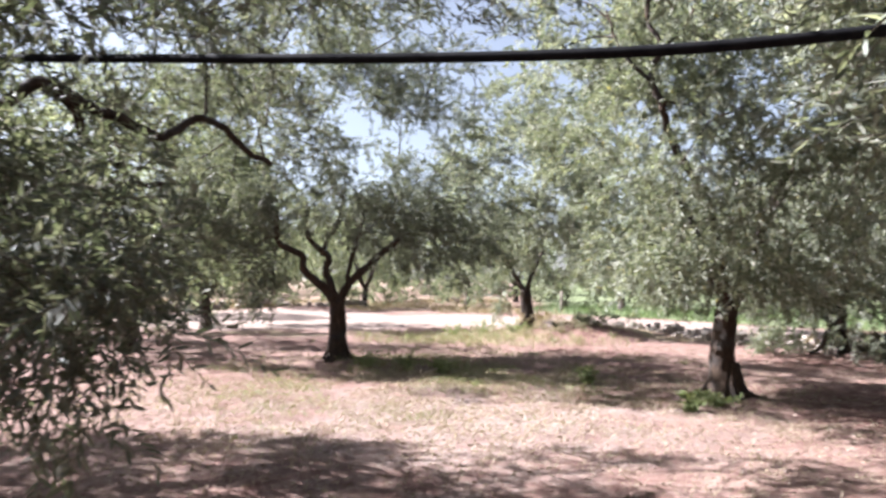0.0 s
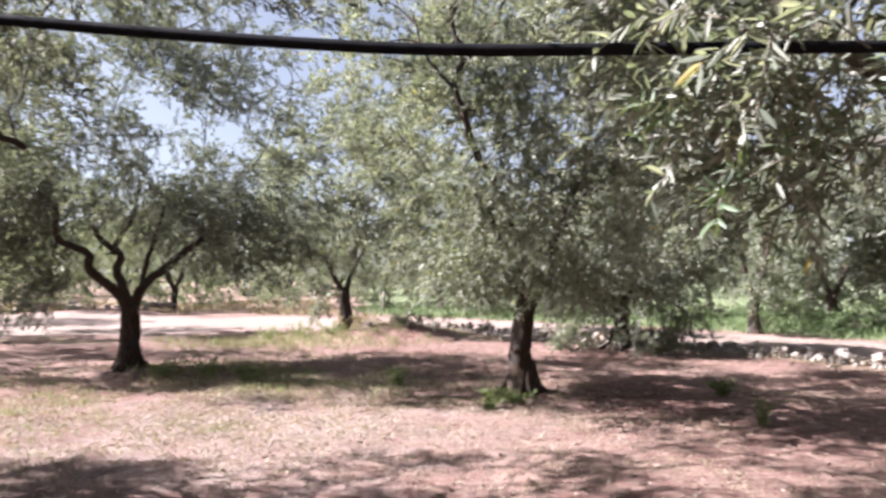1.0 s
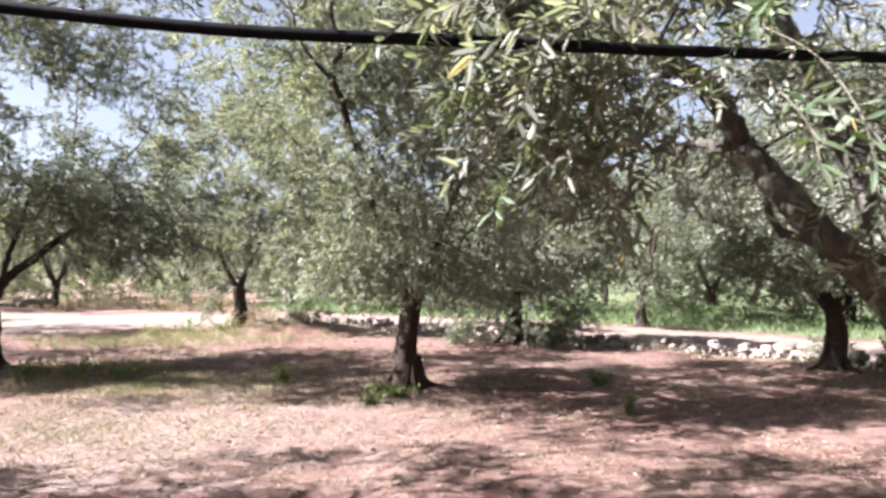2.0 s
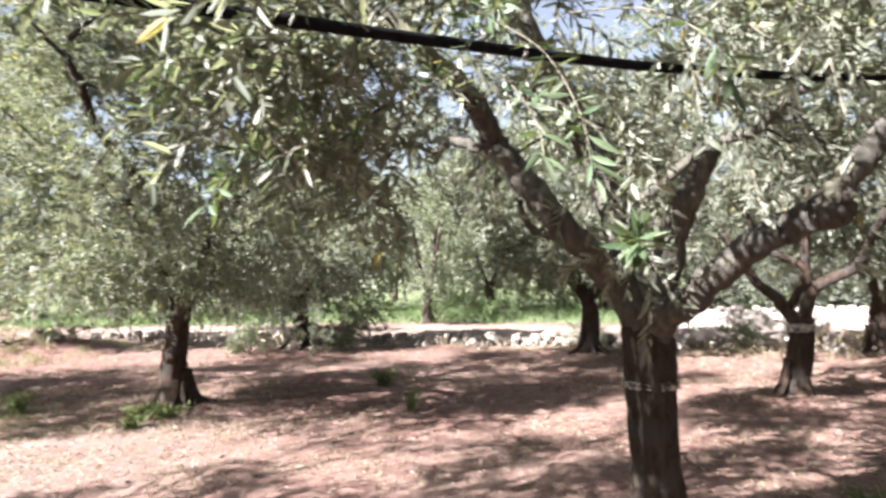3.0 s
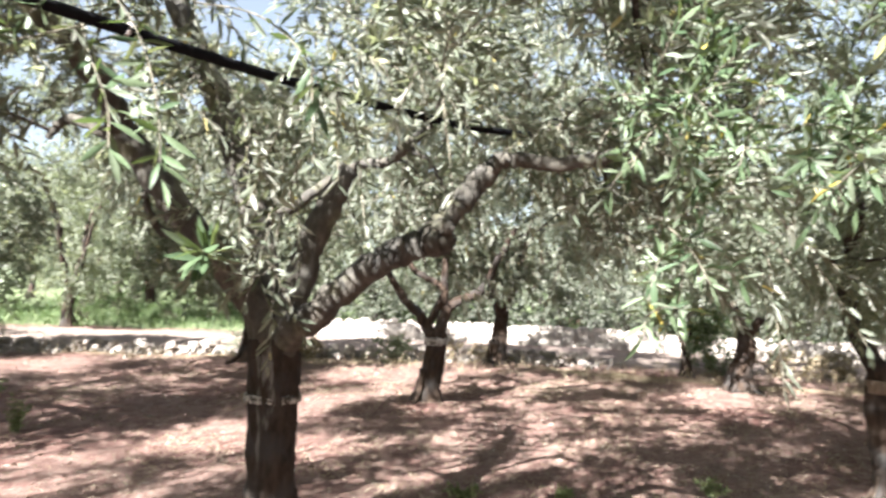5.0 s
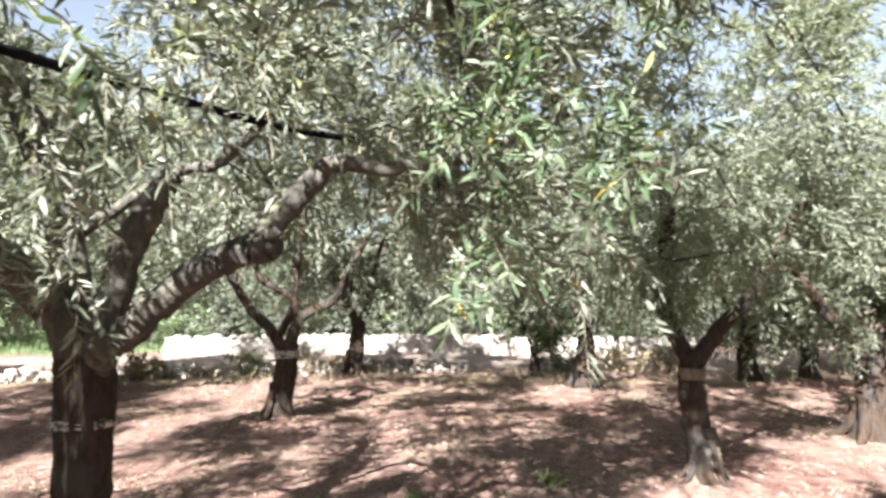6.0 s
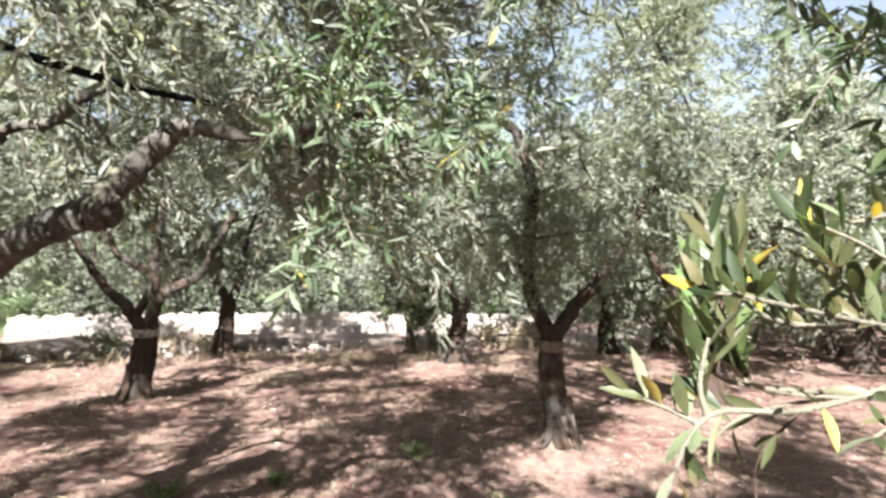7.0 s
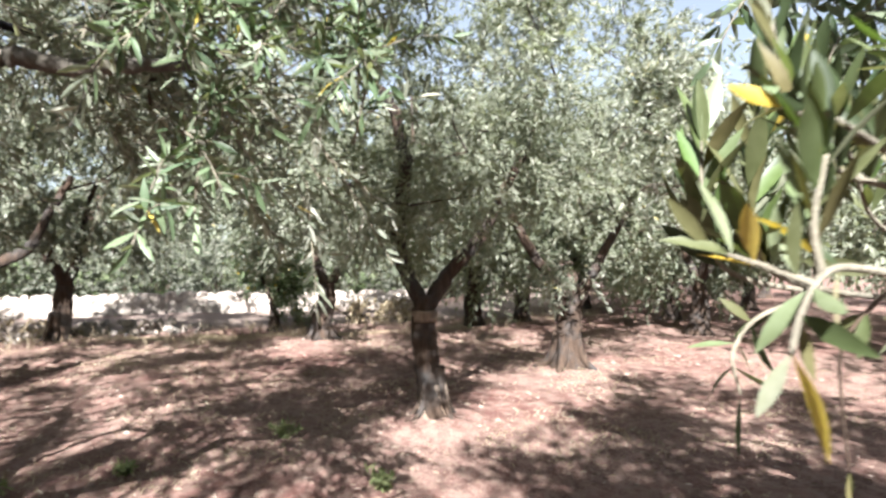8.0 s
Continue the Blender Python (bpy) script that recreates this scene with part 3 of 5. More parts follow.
make_tree(N, [(3.98, 1.72, 0), (3.95, 1.72, 0.28), (3.94, 1.73, 0.69), (3.93, 1.74, 1.02), (3.93, 1.75, 1.30)], near_limbs, ((4.2, 1.7, 3.75), (2.2, 2.5, 1.45), 0.5, 2.0), 11,
          clumps=58, per=30, count=18, leaf=(0.060, 0.094), ratio=0.22, clump_r=(0.22, 0.42), fine=True, bark=M_BARK_SHADED, limb_bark=M_BARK_LIMB, extra=near_extra, small=near_small, trunk_r=(0.135, 0.125), mat=M_LEAF,
          label="old forked olive tree with a pale ring round its trunk", band=(0.985, 0.040, 0.140, 3.93, 1.74, M_WRAP), roots=3)

A = (3.8, 8.25)
make_tree(A, [(3.80, 8.21, 0), (3.74, 8.23, 0.5), (3.79, 8.2, 1.09), (3.83, 8.19, 1.38)],
          [(up(A, (0.05, -0.05, 1.2), (0.3, -0.15, 1.6), (0.55, -0.3, 1.89)), 0.07, 0.045),
           ([(3.8, 8.15, 1.3), (3.55, 7.9, 2.2), (3.0, 7.2, 2.75), (2.45, 6.35, 3.0), (2.25, 6.05, 3.3), (2.13, 6.0, 3.55), (2.24, 6.02, 3.85), (2.12, 6.05, 4.2), (2.3, 6.2, 4.7)], 0.055, 0.02),
           ([(2.24, 6.02, 3.8), (2.5, 6.0, 4.1), (2.75, 6.1, 4.6)], 0.025, 0.01), ([(2.14, 6.0, 3.5), (1.85, 5.95, 3.75), (1.7, 6.0, 4.2)], 0.022, 0.01)] + generic_limbs((3.83, 8.2), 1.35, np.random.default_rng(3)),
          ((3.9, 8.1, 3.58), (2.5, 2.5, 2.1), 0.8, 2.0), 12, clumps=135, per=30, count=24, ratio=0.27, extra=[(2.75 + 0.5 * math.sin(2.1 * i), 6.4 + 0.4 * math.cos(1.4 * i), 2.25 + 0.15 * i) for i in range(15)] + [(3.8 + (0.45 + 0.05 * i) * math.sin(2.4 * i), 8.1 + (0.45 + 0.05 * i) * math.cos(2.4 * i), 1.62 + 0.3 * abs(math.sin(1.7 * i))) for i in range(26)] + [(1.75 + 0.6 * math.sin(2.4 * i), 6.7 + 0.7 * math.cos(1.7 * i), 3.4 + 0.2 * i) for i in range(8)], label="leafy olive tree with a rough split trunk")

B = (-1.9, 12.0)
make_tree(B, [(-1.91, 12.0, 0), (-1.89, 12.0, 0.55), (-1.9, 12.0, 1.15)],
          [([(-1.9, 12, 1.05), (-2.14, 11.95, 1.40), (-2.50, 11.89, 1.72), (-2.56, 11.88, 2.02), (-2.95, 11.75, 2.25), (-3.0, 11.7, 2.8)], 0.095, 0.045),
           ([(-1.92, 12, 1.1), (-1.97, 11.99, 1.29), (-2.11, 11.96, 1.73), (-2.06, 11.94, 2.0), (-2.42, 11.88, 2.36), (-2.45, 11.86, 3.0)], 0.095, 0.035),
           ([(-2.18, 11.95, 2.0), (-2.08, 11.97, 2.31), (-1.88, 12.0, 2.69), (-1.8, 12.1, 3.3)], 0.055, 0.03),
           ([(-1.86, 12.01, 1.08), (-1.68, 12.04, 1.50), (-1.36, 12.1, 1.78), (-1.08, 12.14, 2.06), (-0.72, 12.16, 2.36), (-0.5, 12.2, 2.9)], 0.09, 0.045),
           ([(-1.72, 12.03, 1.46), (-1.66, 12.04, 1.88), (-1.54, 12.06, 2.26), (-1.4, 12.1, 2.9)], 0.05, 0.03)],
          ((-1.8, 12.0, 4.15), (3.0, 2.8, 3.2), 1.15, 2.35), 13, clumps=160, per=29, count=22, ratio=0.29, extra=[(0.45 + 0.6 * math.sin(2.4 * i), 11.9 + 0.9 * math.cos(1.9 * i), 2.1 + 0.1 * i) for i in range(9)] + [(-3.9 + 0.7 * math.sin(2.4 * i), 11.8 + 0.9 * math.cos(1.9 * i), 2.0 + 0.07 * i) for i in range(18)] + [(-1.7 + 1.6 * math.sin(1.3 * i), 10.9 + 0.3 * math.cos(1.9 * i), 2.6 + 0.05 * i) for i in range(16)], mat=M_LEAF_SHADED, label="spreading olive tree with several curved limbs", trunk_r=(0.165, 0.135))

C = (2.6, 18.7)
make_tree(C, [(2.66, 18.69, 0), (2.56, 18.7, 0.72), (2.53, 18.71, 1.25)],
          [([(2.53, 18.71, 1.15), (2.24, 18.75, 1.63), (1.9, 18.8, 2.4)], 0.1, 0.04), ([(2.55, 18.71, 1.15), (2.7, 18.69, 1.63), (3.1, 18.7, 2.5)], 0.1, 0.04)],
          ((2.6, 18.7, 4.3), (2.7, 2.7, 3.2), 0.8, 2.0), 14, clumps=135, per=28, leaf=(0.075, 0.115), label="slim olive tree beside a weedy bank", trunk_r=(0.18, 0.15))

D = (8.0, 12.8)
make_tree(D, up(D, (0, 0, 0), (0.05, 0, 0.6), (0, 0, 1.2)), generic_limbs(D, 1.15, np.random.default_rng(8), 4, 1.2, 1.6, 0.11),
          ((8.0, 12.8, 2.35), (2.2, 2.2, 1.8), 0.3, 0.8), 15, clumps=130, per=28, leaf=(0.07, 0.108), label="low dense olive tree beside the rubble wall", trunk_r=(0.19, 0.15))

E_ = (11.1, 7.3)
make_tree(E_, [(11.08, 7.32, 0), (11.13, 7.26, 0.49), (11.11, 7.29, 1.08)], generic_limbs((11.1, 7.28), 1.05, np.random.default_rng(9), 4, 1.3, 1.8, 0.1),
          ((11.1, 7.3, 3.1), (2.3, 2.3, 1.9), 0.6, 1.5), 16, clumps=105, per=30, leaf=(0.07, 0.108), label="olive tree in shade near the rubble wall", trunk_r=(0.18, 0.14))

F_ = (9.1, 2.95)
make_tree(F_, [(9.11, 2.95, 0), (9.13, 2.87, 0.51), (9.14, 2.84, 0.97)],
          [([(9.13, 2.87, 0.85), (9.07, 3.04, 1.16), (8.98, 3.28, 1.42), (8.8, 3.6, 2.0)], 0.09, 0.04),
           ([(9.10, 2.95, 1.05), (9.15, 2.81, 1.39), (9.17, 2.77, 1.54), (9.09, 2.97, 1.68), (9.01, 3.18, 1.83), (8.9, 3.4, 2.4)], 0.055, 0.035),
           ([(9.16, 2.82, 0.9), (9.18, 2.74, 1.24), (9.22, 2.64, 1.36), (9.34, 2.31, 1.54), (9.4, 2.16, 1.83), (9.5, 1.9, 2.4)], 0.085, 0.04),
           ([(9.18, 2.75, 1.2), (9.17, 2.77, 1.68), (9.18, 2.74, 2.05), (9.3, 2.7, 2.7)], 0.06, 0.03)],
          ((9.2, 2.9, 3.6), (2.5, 2.5, 1.75), 1.1, 2.2), 17, clumps=88, per=28, count=23, ratio=0.27, leaf=(0.062, 0.098), label="open olive tree with lopped limbs and a pale trunk ring", trunk_r=(0.15, 0.14), roots=2,
          band=(0.80, 0.10, 0.158, 9.135, 2.85, M_WRAP))

G_ = (13.5, 3.25)
make_tree(G_, [(13.51, 3.2, 0), (13.52, 3.18, 0.46), (13.53, 3.13, 1.05)], generic_limbs((13.53, 3.14), 1.0, np.random.default_rng(19), 4, 1.2, 1.9, 0.09),
          ((13.5, 3.2, 3.0), (2.3, 2.3, 1.7), 0.6, 1.5), 18, clumps=80, per=28, leaf=(0.075, 0.115), label="olive tree at the edge of the pale track", trunk_r=(0.16, 0.13))

H_ = (12.7, -1.1)
make_tree(H_, [(12.7, -1.06, 0), (12.7, -1.18, 0.62), (12.69, -1.2, 1.0)],
          [([(12.69, -1.2, 0.9), (12.7, -1.03, 1.38), (12.6, -0.7, 2.1)], 0.1, 0.04), ([(12.69, -1.2, 0.9), (12.68, -1.43, 1.28), (12.5, -1.9, 2.1)], 0.1, 0.04)],
          ((12.7, -1.1, 2.95), (2.2, 2.2, 1.5), 0.5, 1.5), 19, clumps=62, per=28, leaf=(0.07, 0.108), extra=[(10.6, -0.8, 2.1), (10.8, -0.5, 2.5), (10.4, -0.6, 2.6), (11.2, -0.7, 2.0), (10.9, -0.9, 2.7), (11.4, -0.9, 2.3)], label="two-limbed olive tree before the pale wall", trunk_r=(0.165, 0.13))

I_ = (6.97, -1.75)
make_tree(I_, [(6.97, -1.76, 0), (6.99, -1.68, 0.54), (6.99, -1.66, 0.9), (6.99, -1.68, 1.14)],
          [([(7.0, -1.65, 1.05), (7.03, -1.48, 1.42), (7.04, -1.43, 1.78), (7.03, -1.5, 2.25), (7.04, -1.46, 2.56), (7.06, -1.36, 2.88), (7.11, -1.16, 3.09)], 0.075, 0.045),
           ([(6.98, -1.70, 1.05), (6.94, -1.89, 1.34), (6.89, -2.09, 1.57), (6.86, -2.24, 1.78), (6.82, -2.39, 2.14), (6.78, -2.57, 2.44)], 0.075, 0.035),
           ([(7.04, -1.43, 1.78), (7.09, -1.23, 2.04), (7.2, -0.74, 2.21)], 0.03, 0.014)],
          ((7.0, -1.75, 3.6), (1.75, 1.75, 2.1), 0.7, 2.3), 20, mat=M_LEAF_FAR, extra=[(7.0 + (0.3 + 0.04 * i) * math.sin(2.4 * i), -1.75 + (0.35 + 0.045 * i) * math.cos(2.4 * i), 1.75 + 0.9 * abs(math.sin(1.9 * i))) for i in range(20)], clumps=56, per=24, count=26, ratio=0.24, leaf=(0.056, 0.090), label="slender olive tree with a bandaged fork", trunk_r=(0.105, 0.10),
          band=(0.90, 0.10, 0.114, 6.99, -1.665, M_BARK_SUNLIT), foot=(6.97, -1.755, 0.12, 0.27))

J_ = (9.0, -4.0)
make_tree(J_, [(8.99, -4.03, 0), (8.99, -4.01, 0.42), (8.98, -4.04, 0.85)],
          [([(8.98, -4.04, 0.78), (9.04, -3.85, 1.1), (9.1, -3.4, 1.8), (9.1, -3.1, 2.4)], 0.1, 0.04), ([(8.98, -4.04, 0.78), (8.89, -4.24, 1.15), (8.8, -4.8, 2.2)], 0.1, 0.04)],
          ((9.0, -4.0, 3.15), (2.2, 2.2, 1.8), 0.4, 1.2), 21, mat=M_LEAF, extra=[(7.6, -3.7, 2.2)], clumps=66, per=26, count=23, ratio=0.27, leaf=(0.062, 0.098), label="olive tree with a knotted base on bare soil", trunk_r=(0.175, 0.15))

K_ = (-3.7, 4.2)
hang = [(-1.85, 2.75, 1.35), (-1.85, 2.9, 1.75), (-2.1, 3.2, 1.6), (-2.3, 3.6, 1.95), (-2.0, 2.9, 1.95), (-2.45, 4.0, 1.8), (-2.5, 4.6, 2.05), (-2.2, 4.3, 1.85),
        (-3.6, 4.4, 1.9), (-3.2, 4.8, 1.6), (-2.9, 4.4, 2.2), (-2.7, 5.2, 1.9), (-3.4, 5.4, 2.1), (-2.3, 5.4, 1.7), (-3.0, 5.7, 1.6), (-2.6, 4.9, 1.5), (-3.8, 5.0, 1.5), (-3.3, 4.1, 2.3), (-2.0, 5.0, 2.0),
        (-1.6, 2.45, 2.75), (-2.0, 2.8, 2.9), (-1.3, 2.9, 2.95), (-2.2, 3.1, 3.1), (-1.8, 3.6, 3.4), (-1.1, 3.4, 3.2), (-2.6, 3.6, 3.4)]
hang += [(-2.1, 3.0, 2.3), (-2.4, 3.4, 2.2), (-1.9, 3.4, 2.25), (-2.6, 3.9, 2.5), (-2.2, 3.2, 2.0), (-2.0, 3.6, 1.75)]
hang += [(-4.9, 6.3, 3.5), (-4.0, 6.3, 3.6), (-2.8, 6.5, 3.5), (-4.4, 5.8, 3.6), (-3.4, 6.6, 3.7), (-2.1, 6.2, 3.8)]
# unseen boughs added high up to throw shade on the soil and the forked trunk
hang += [(-0.84, 4.9, 3.9), (-0.6, 4.0, 3.9), (-0.25, 4.8, 4.0), (-1.1, 4.5, 3.9), (0.7, 4.7, 4.0), (-0.2, 5.2, 4.2), (0.5, 4.9, 3.8), (-0.3, 4.3, 4.1), (-1.2, 5.8, 4.3), (-0.9, 5.0, 4.2), (-0.45, 5.4, 4.4),
         (-1.6, 6.9, 4.7), (-1.1, 6.9, 4.7), (-1.9, 6.6, 4.6), (0.0, 2.6, 3.5), (0.1, 2.55, 3.9), (-0.1, 2.65, 4.2), (0.0, 3.1, 3.8), (-0.5, 3.4, 4.0), (0.15, 2.5, 3.25),
         (-0.3, 4.1, 4.2), (-0.8, 4.2, 4.2), (0.0, 4.0, 4.0), (0.3, 3.9, 3.9), (0.2, 2.7, 4.4), (-0.2, 2.5, 3.6), (0.25, 2.4, 3.4), (-0.3, 2.8, 4.4)]
krng = np.random.default_rng(52)
skirt = [(-1.42 + 0.42 * krng.normal(), 2.3 + 0.14 * krng.normal(), 1.62 + 0.17 * krng.normal()) for _ in range(44)]
skirt = [q for q in skirt if q[0] < -0.98 - 0.25 * max(0.0, q[2] - 1.62) and q[2] > 1.38]
skirt += [(-1.38, 2.15, 1.28), (-1.3, 2.1, 1.16), (-1.45, 2.2, 1.2), (-1.25, 2.15, 1.34), (-1.1, 2.2, 1.42), (-1.62, 2.2, 1.3), (-1.42, 2.2, 1.38), (-1.05, 2.25, 1.55), (-1.5, 2.1, 1.36)]
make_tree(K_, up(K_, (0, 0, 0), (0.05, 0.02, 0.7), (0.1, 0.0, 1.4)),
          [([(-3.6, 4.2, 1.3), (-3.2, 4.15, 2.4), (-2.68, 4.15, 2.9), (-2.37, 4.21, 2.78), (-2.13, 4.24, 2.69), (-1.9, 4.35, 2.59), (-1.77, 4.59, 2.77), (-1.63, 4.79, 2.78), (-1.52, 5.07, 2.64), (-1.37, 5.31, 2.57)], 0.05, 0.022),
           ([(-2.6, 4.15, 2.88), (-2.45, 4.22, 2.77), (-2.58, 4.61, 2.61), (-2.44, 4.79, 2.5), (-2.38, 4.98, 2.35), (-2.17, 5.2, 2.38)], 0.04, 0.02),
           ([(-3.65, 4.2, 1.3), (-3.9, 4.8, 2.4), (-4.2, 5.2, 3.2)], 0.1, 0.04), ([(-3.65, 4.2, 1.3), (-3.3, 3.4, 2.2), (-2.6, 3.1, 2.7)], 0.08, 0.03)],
          ((-3.3, 4.3, 3.5), (2.3, 2.1, 1.7), 0.6, 2.2), 22, clumps=74, per=32, count=17, leaf=(0.055, 0.085), ratio=0.24, fine=True, mat=M_LEAF_SHADED, extra=hang, small=skirt, clear=lambda q: q[1] < 5.2 and q[0] > -2.8 and abs(q[2] - (1.62 + 0.25 * (q[1] + 0.15))) < 0.42, label="olive tree with a sinuous limb and drooping shoots", trunk_r=(0.2, 0.16))

# out of view; added to cast shade over the open soil
V_ = (-7.2, 5.9)
make_tree(V_, up(V_, (0, 0, 0), (0.05, 0.0, 0.7), (0.0, 0.05, 1.3)), generic_limbs(V_, 1.25, np.random.default_rng(48), 4, 1.1, 1.4, 0.09),
          ((-7.1, 5.7, 3.2), (1.8, 1.7, 1.5), 0.5, 1.9), 26, clumps=70, per=28, label="unseen olive tree added for its shade over bare soil", trunk_r=(0.17, 0.14))

R_ = (1.5, -3.5)
# the seven extra clumps are unseen, added to deepen the shade on the soil
make_tree(R_, up(R_, (0, 0, 0), (0.05, 0.0, 0.7), (0.0, 0.05, 1.3)), generic_limbs(R_, 1.25, np.random.default_rng(44), 4, 1.0, 1.4, 0.09) + [([(1.55, -3.4, 1.5), (1.8, -2.6, 1.9), (1.9, -1.8, 1.75), (1.88, -1.15, 1.62)], 0.05, 0.006)],
          ((1.4, -3.5, 3.2), (1.7, 1.7, 1.6), 0.5, 1.9), 24, clumps=60, per=28, extra=[(1.2, -4.4, 3.2), (1.6, -4.8, 3.3), (1.0, -5.2, 3.3), (1.9, -4.2, 3.1), (2.3, -4.6, 3.3), (1.3, -2.3, 3.3), (0.9, -1.9, 3.4)], label="olive tree whose low shoots reach out over bare soil", trunk_r=(0.17, 0.14))

# out of view; added as a shade caster for the foreground soil
S_ = (-2.3, -1.6)
SUN_WAY = np.array([SUN_DIR.x * math.cos(SUN_EL), SUN_DIR.y * math.cos(SUN_EL), math.sin(SUN_EL)])


def sun_gap(q):
    """Clumps left out of this unseen crown so that the sun reaches the low shoots beyond."""
    return np.linalg.norm(np.cross(q - np.array([1.68, -0.74, 1.5]), SUN_WAY)) < 0.85


make_tree(S_, up(S_, (0, 0, 0), (0.0, 0.05, 0.7), (0.05, 0.0, 1.4)), generic_limbs(S_, 1.35, np.random.default_rng(46), 4, 1.3, 1.6, 0.1),
          ((-2.2, -1.6, 3.9), (2.5, 2.3, 1.8), 0.6, 2.4), 25, clumps=90, per=28, clear=sun_gap, label="unseen olive tree added to shade the bare soil", trunk_r=(0.18, 0.15))

# a young bushy tree near the outer wall
L_ = (14.6, -0.3)
make_tree(L_, up(L_, (0, 0, 0), (0.02, 0, 0.3), (0, 0.03, 0.6)), generic_limbs(L_, 0.55, np.random.default_rng(30), 3, 0.3, 0.6, 0.05),
          ((14.6, -0.3, 1.15), (0.55, 0.55, 0.85), 0.0, 0.0), 23, clumps=26, per=22, leaf=(0.07, 0.11), clump_r=(0.2, 0.35), label="young bushy olive tree with foliage to the ground", trunk_r=(0.09, 0.07), mat=M_SPRAY)


# ---- trees farther off, from three kinds ----
def far_kind(seed, tall):
    rng = np.random.default_rng(seed)
    at = (0.0, 0.0)
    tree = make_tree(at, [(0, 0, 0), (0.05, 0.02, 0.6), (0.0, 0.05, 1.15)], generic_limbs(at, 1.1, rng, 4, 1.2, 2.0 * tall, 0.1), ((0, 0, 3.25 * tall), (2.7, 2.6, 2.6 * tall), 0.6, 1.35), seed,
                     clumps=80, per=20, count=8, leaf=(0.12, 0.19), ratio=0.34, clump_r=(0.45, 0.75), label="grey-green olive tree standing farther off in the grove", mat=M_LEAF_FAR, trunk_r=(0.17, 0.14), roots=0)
    tree.location.z = 0.0
    return tree


# the last four places are never in view; trees added there for shading
FAR_AT = [(12.2, -8.3), (15.0, -5.7), (14.7, -4.5), (14.6, -9.3), (18.5, -9.0), (8.5, -9.5), (16.5, -13.0), (11.5, -13.5), (21.5, -12.5), (20.5, -17.0), (25.5, -15.0), (15.0, -18.5), (26, -21), (31, -17),
          (-9.6, 33.0), (-15.0, 37.5), (-4.0, 33.5), (1.5, 36.0), (-8, 43), (-12.5, 18.0), (-6.6, 13.6), (-14.5, 27.5), (-7.5, 20.5),
          (8.5, 30.0), (5.0, 43.0), (13.0, 37.0), (13.5, 25.0), (18.0, 30.0), (19.0, 21.0), (14.7, 16.3), (18.0, 16.6), (23.5, 24.0), (22.0, 14.5), (27.5, 17.0), (21.5, 10.0), (26.5, 9.5), (32, 13), (24.0, 4.5),
          (29.5, 4.0), (23.6, -0.5), (29, -3.0), (34, 0.0), (24, -6.5), (30, -9.5), (33, 24), (26, 33), (-9.5, 1.5), (-8.5, -3.5), (-4.5, -7.0), (3.0, -8.5)]
kinds = [far_kind(101, 0.88), far_kind(102, 1.05), far_kind(103, 1.32)]
frng = np.random.default_rng(77)
used = set()
for n, (fx, fy) in enumerate(FAR_AT):
    n = 0 if fy < -3.2 else 1 + n % 2
    m = pose(fx, fy, float(height(fx, fy)), 0, 0, frng.uniform(0, 360))
    if n in used:
        copy_thing(kinds[n], m)
    else:
        kinds[n].matrix_basis = m
        used.add(n)


def woods():
    """The far rim of the grove, as one mass of foliage."""
    rng = np.random.default_rng(41)
    az = rng.uniform(-1.0, 2.7, 900)
    r = rng.uniform(55, 95, 900)
    z = rng.uniform(0.5, 7.0, 900)
    c = np.stack([r * np.sin(az), r * np.cos(az), z], -1)
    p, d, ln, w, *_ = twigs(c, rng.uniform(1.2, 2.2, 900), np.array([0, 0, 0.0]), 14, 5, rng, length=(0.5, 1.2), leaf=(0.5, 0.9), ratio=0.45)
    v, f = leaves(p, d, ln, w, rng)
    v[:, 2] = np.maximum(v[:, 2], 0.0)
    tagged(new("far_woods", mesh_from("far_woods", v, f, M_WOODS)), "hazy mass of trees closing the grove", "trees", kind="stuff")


woods()


# ---- the black irrigation hose ----
HOSE = [(-4.2, 3.6, 3.1), (-2.4, 2.85, 2.66), (-1.0, 2.3, 2.44), (0.54, 1.77, 2.27), (1.5, 1.45, 2.245), (2.7, 1.17, 2.285), (3.35, 0.98, 2.32), (4.0, 0.8, 2.375), (4.5, 0.55, 2.43)]
hose = tagged(new("irrigation_hose"), "black plastic irrigation hose strung through the branches", "hose")
piece("pipe", tube_mesh("pipe", spline(HOSE, 120), np.full(120, 0.0175), M_HOSE, 12), hose)


def hose_tie(q, way, seed):
    """A turn of pale twine round the pipe with a hanging end."""
    q, way = np.array(q), unit(np.array(way))
    side = unit(np.cross(way, np.array([0, 0, 1.0])))
    top = np.cross(side, way)
    turns = [q + way * (0.006 * a / 6.28 - 0.006) + 0.020 * (math.cos(a) * side + math.sin(a) * top) for a in np.linspace(-1.57, 11.0, 26)]
    turns += [turns[-1] - np.array([0, 0, 0.02 * k]) for k in (1, 2, 3)]
    piece("tie", tube_mesh("tie", np.array(turns), np.full(len(turns), 0.0028), M_TWINE, 6), hose, "pale twine knotted round the pipe")


hose_tie((2.43, 1.225, 2.275), (0.65, -0.16, 0.03), 1)


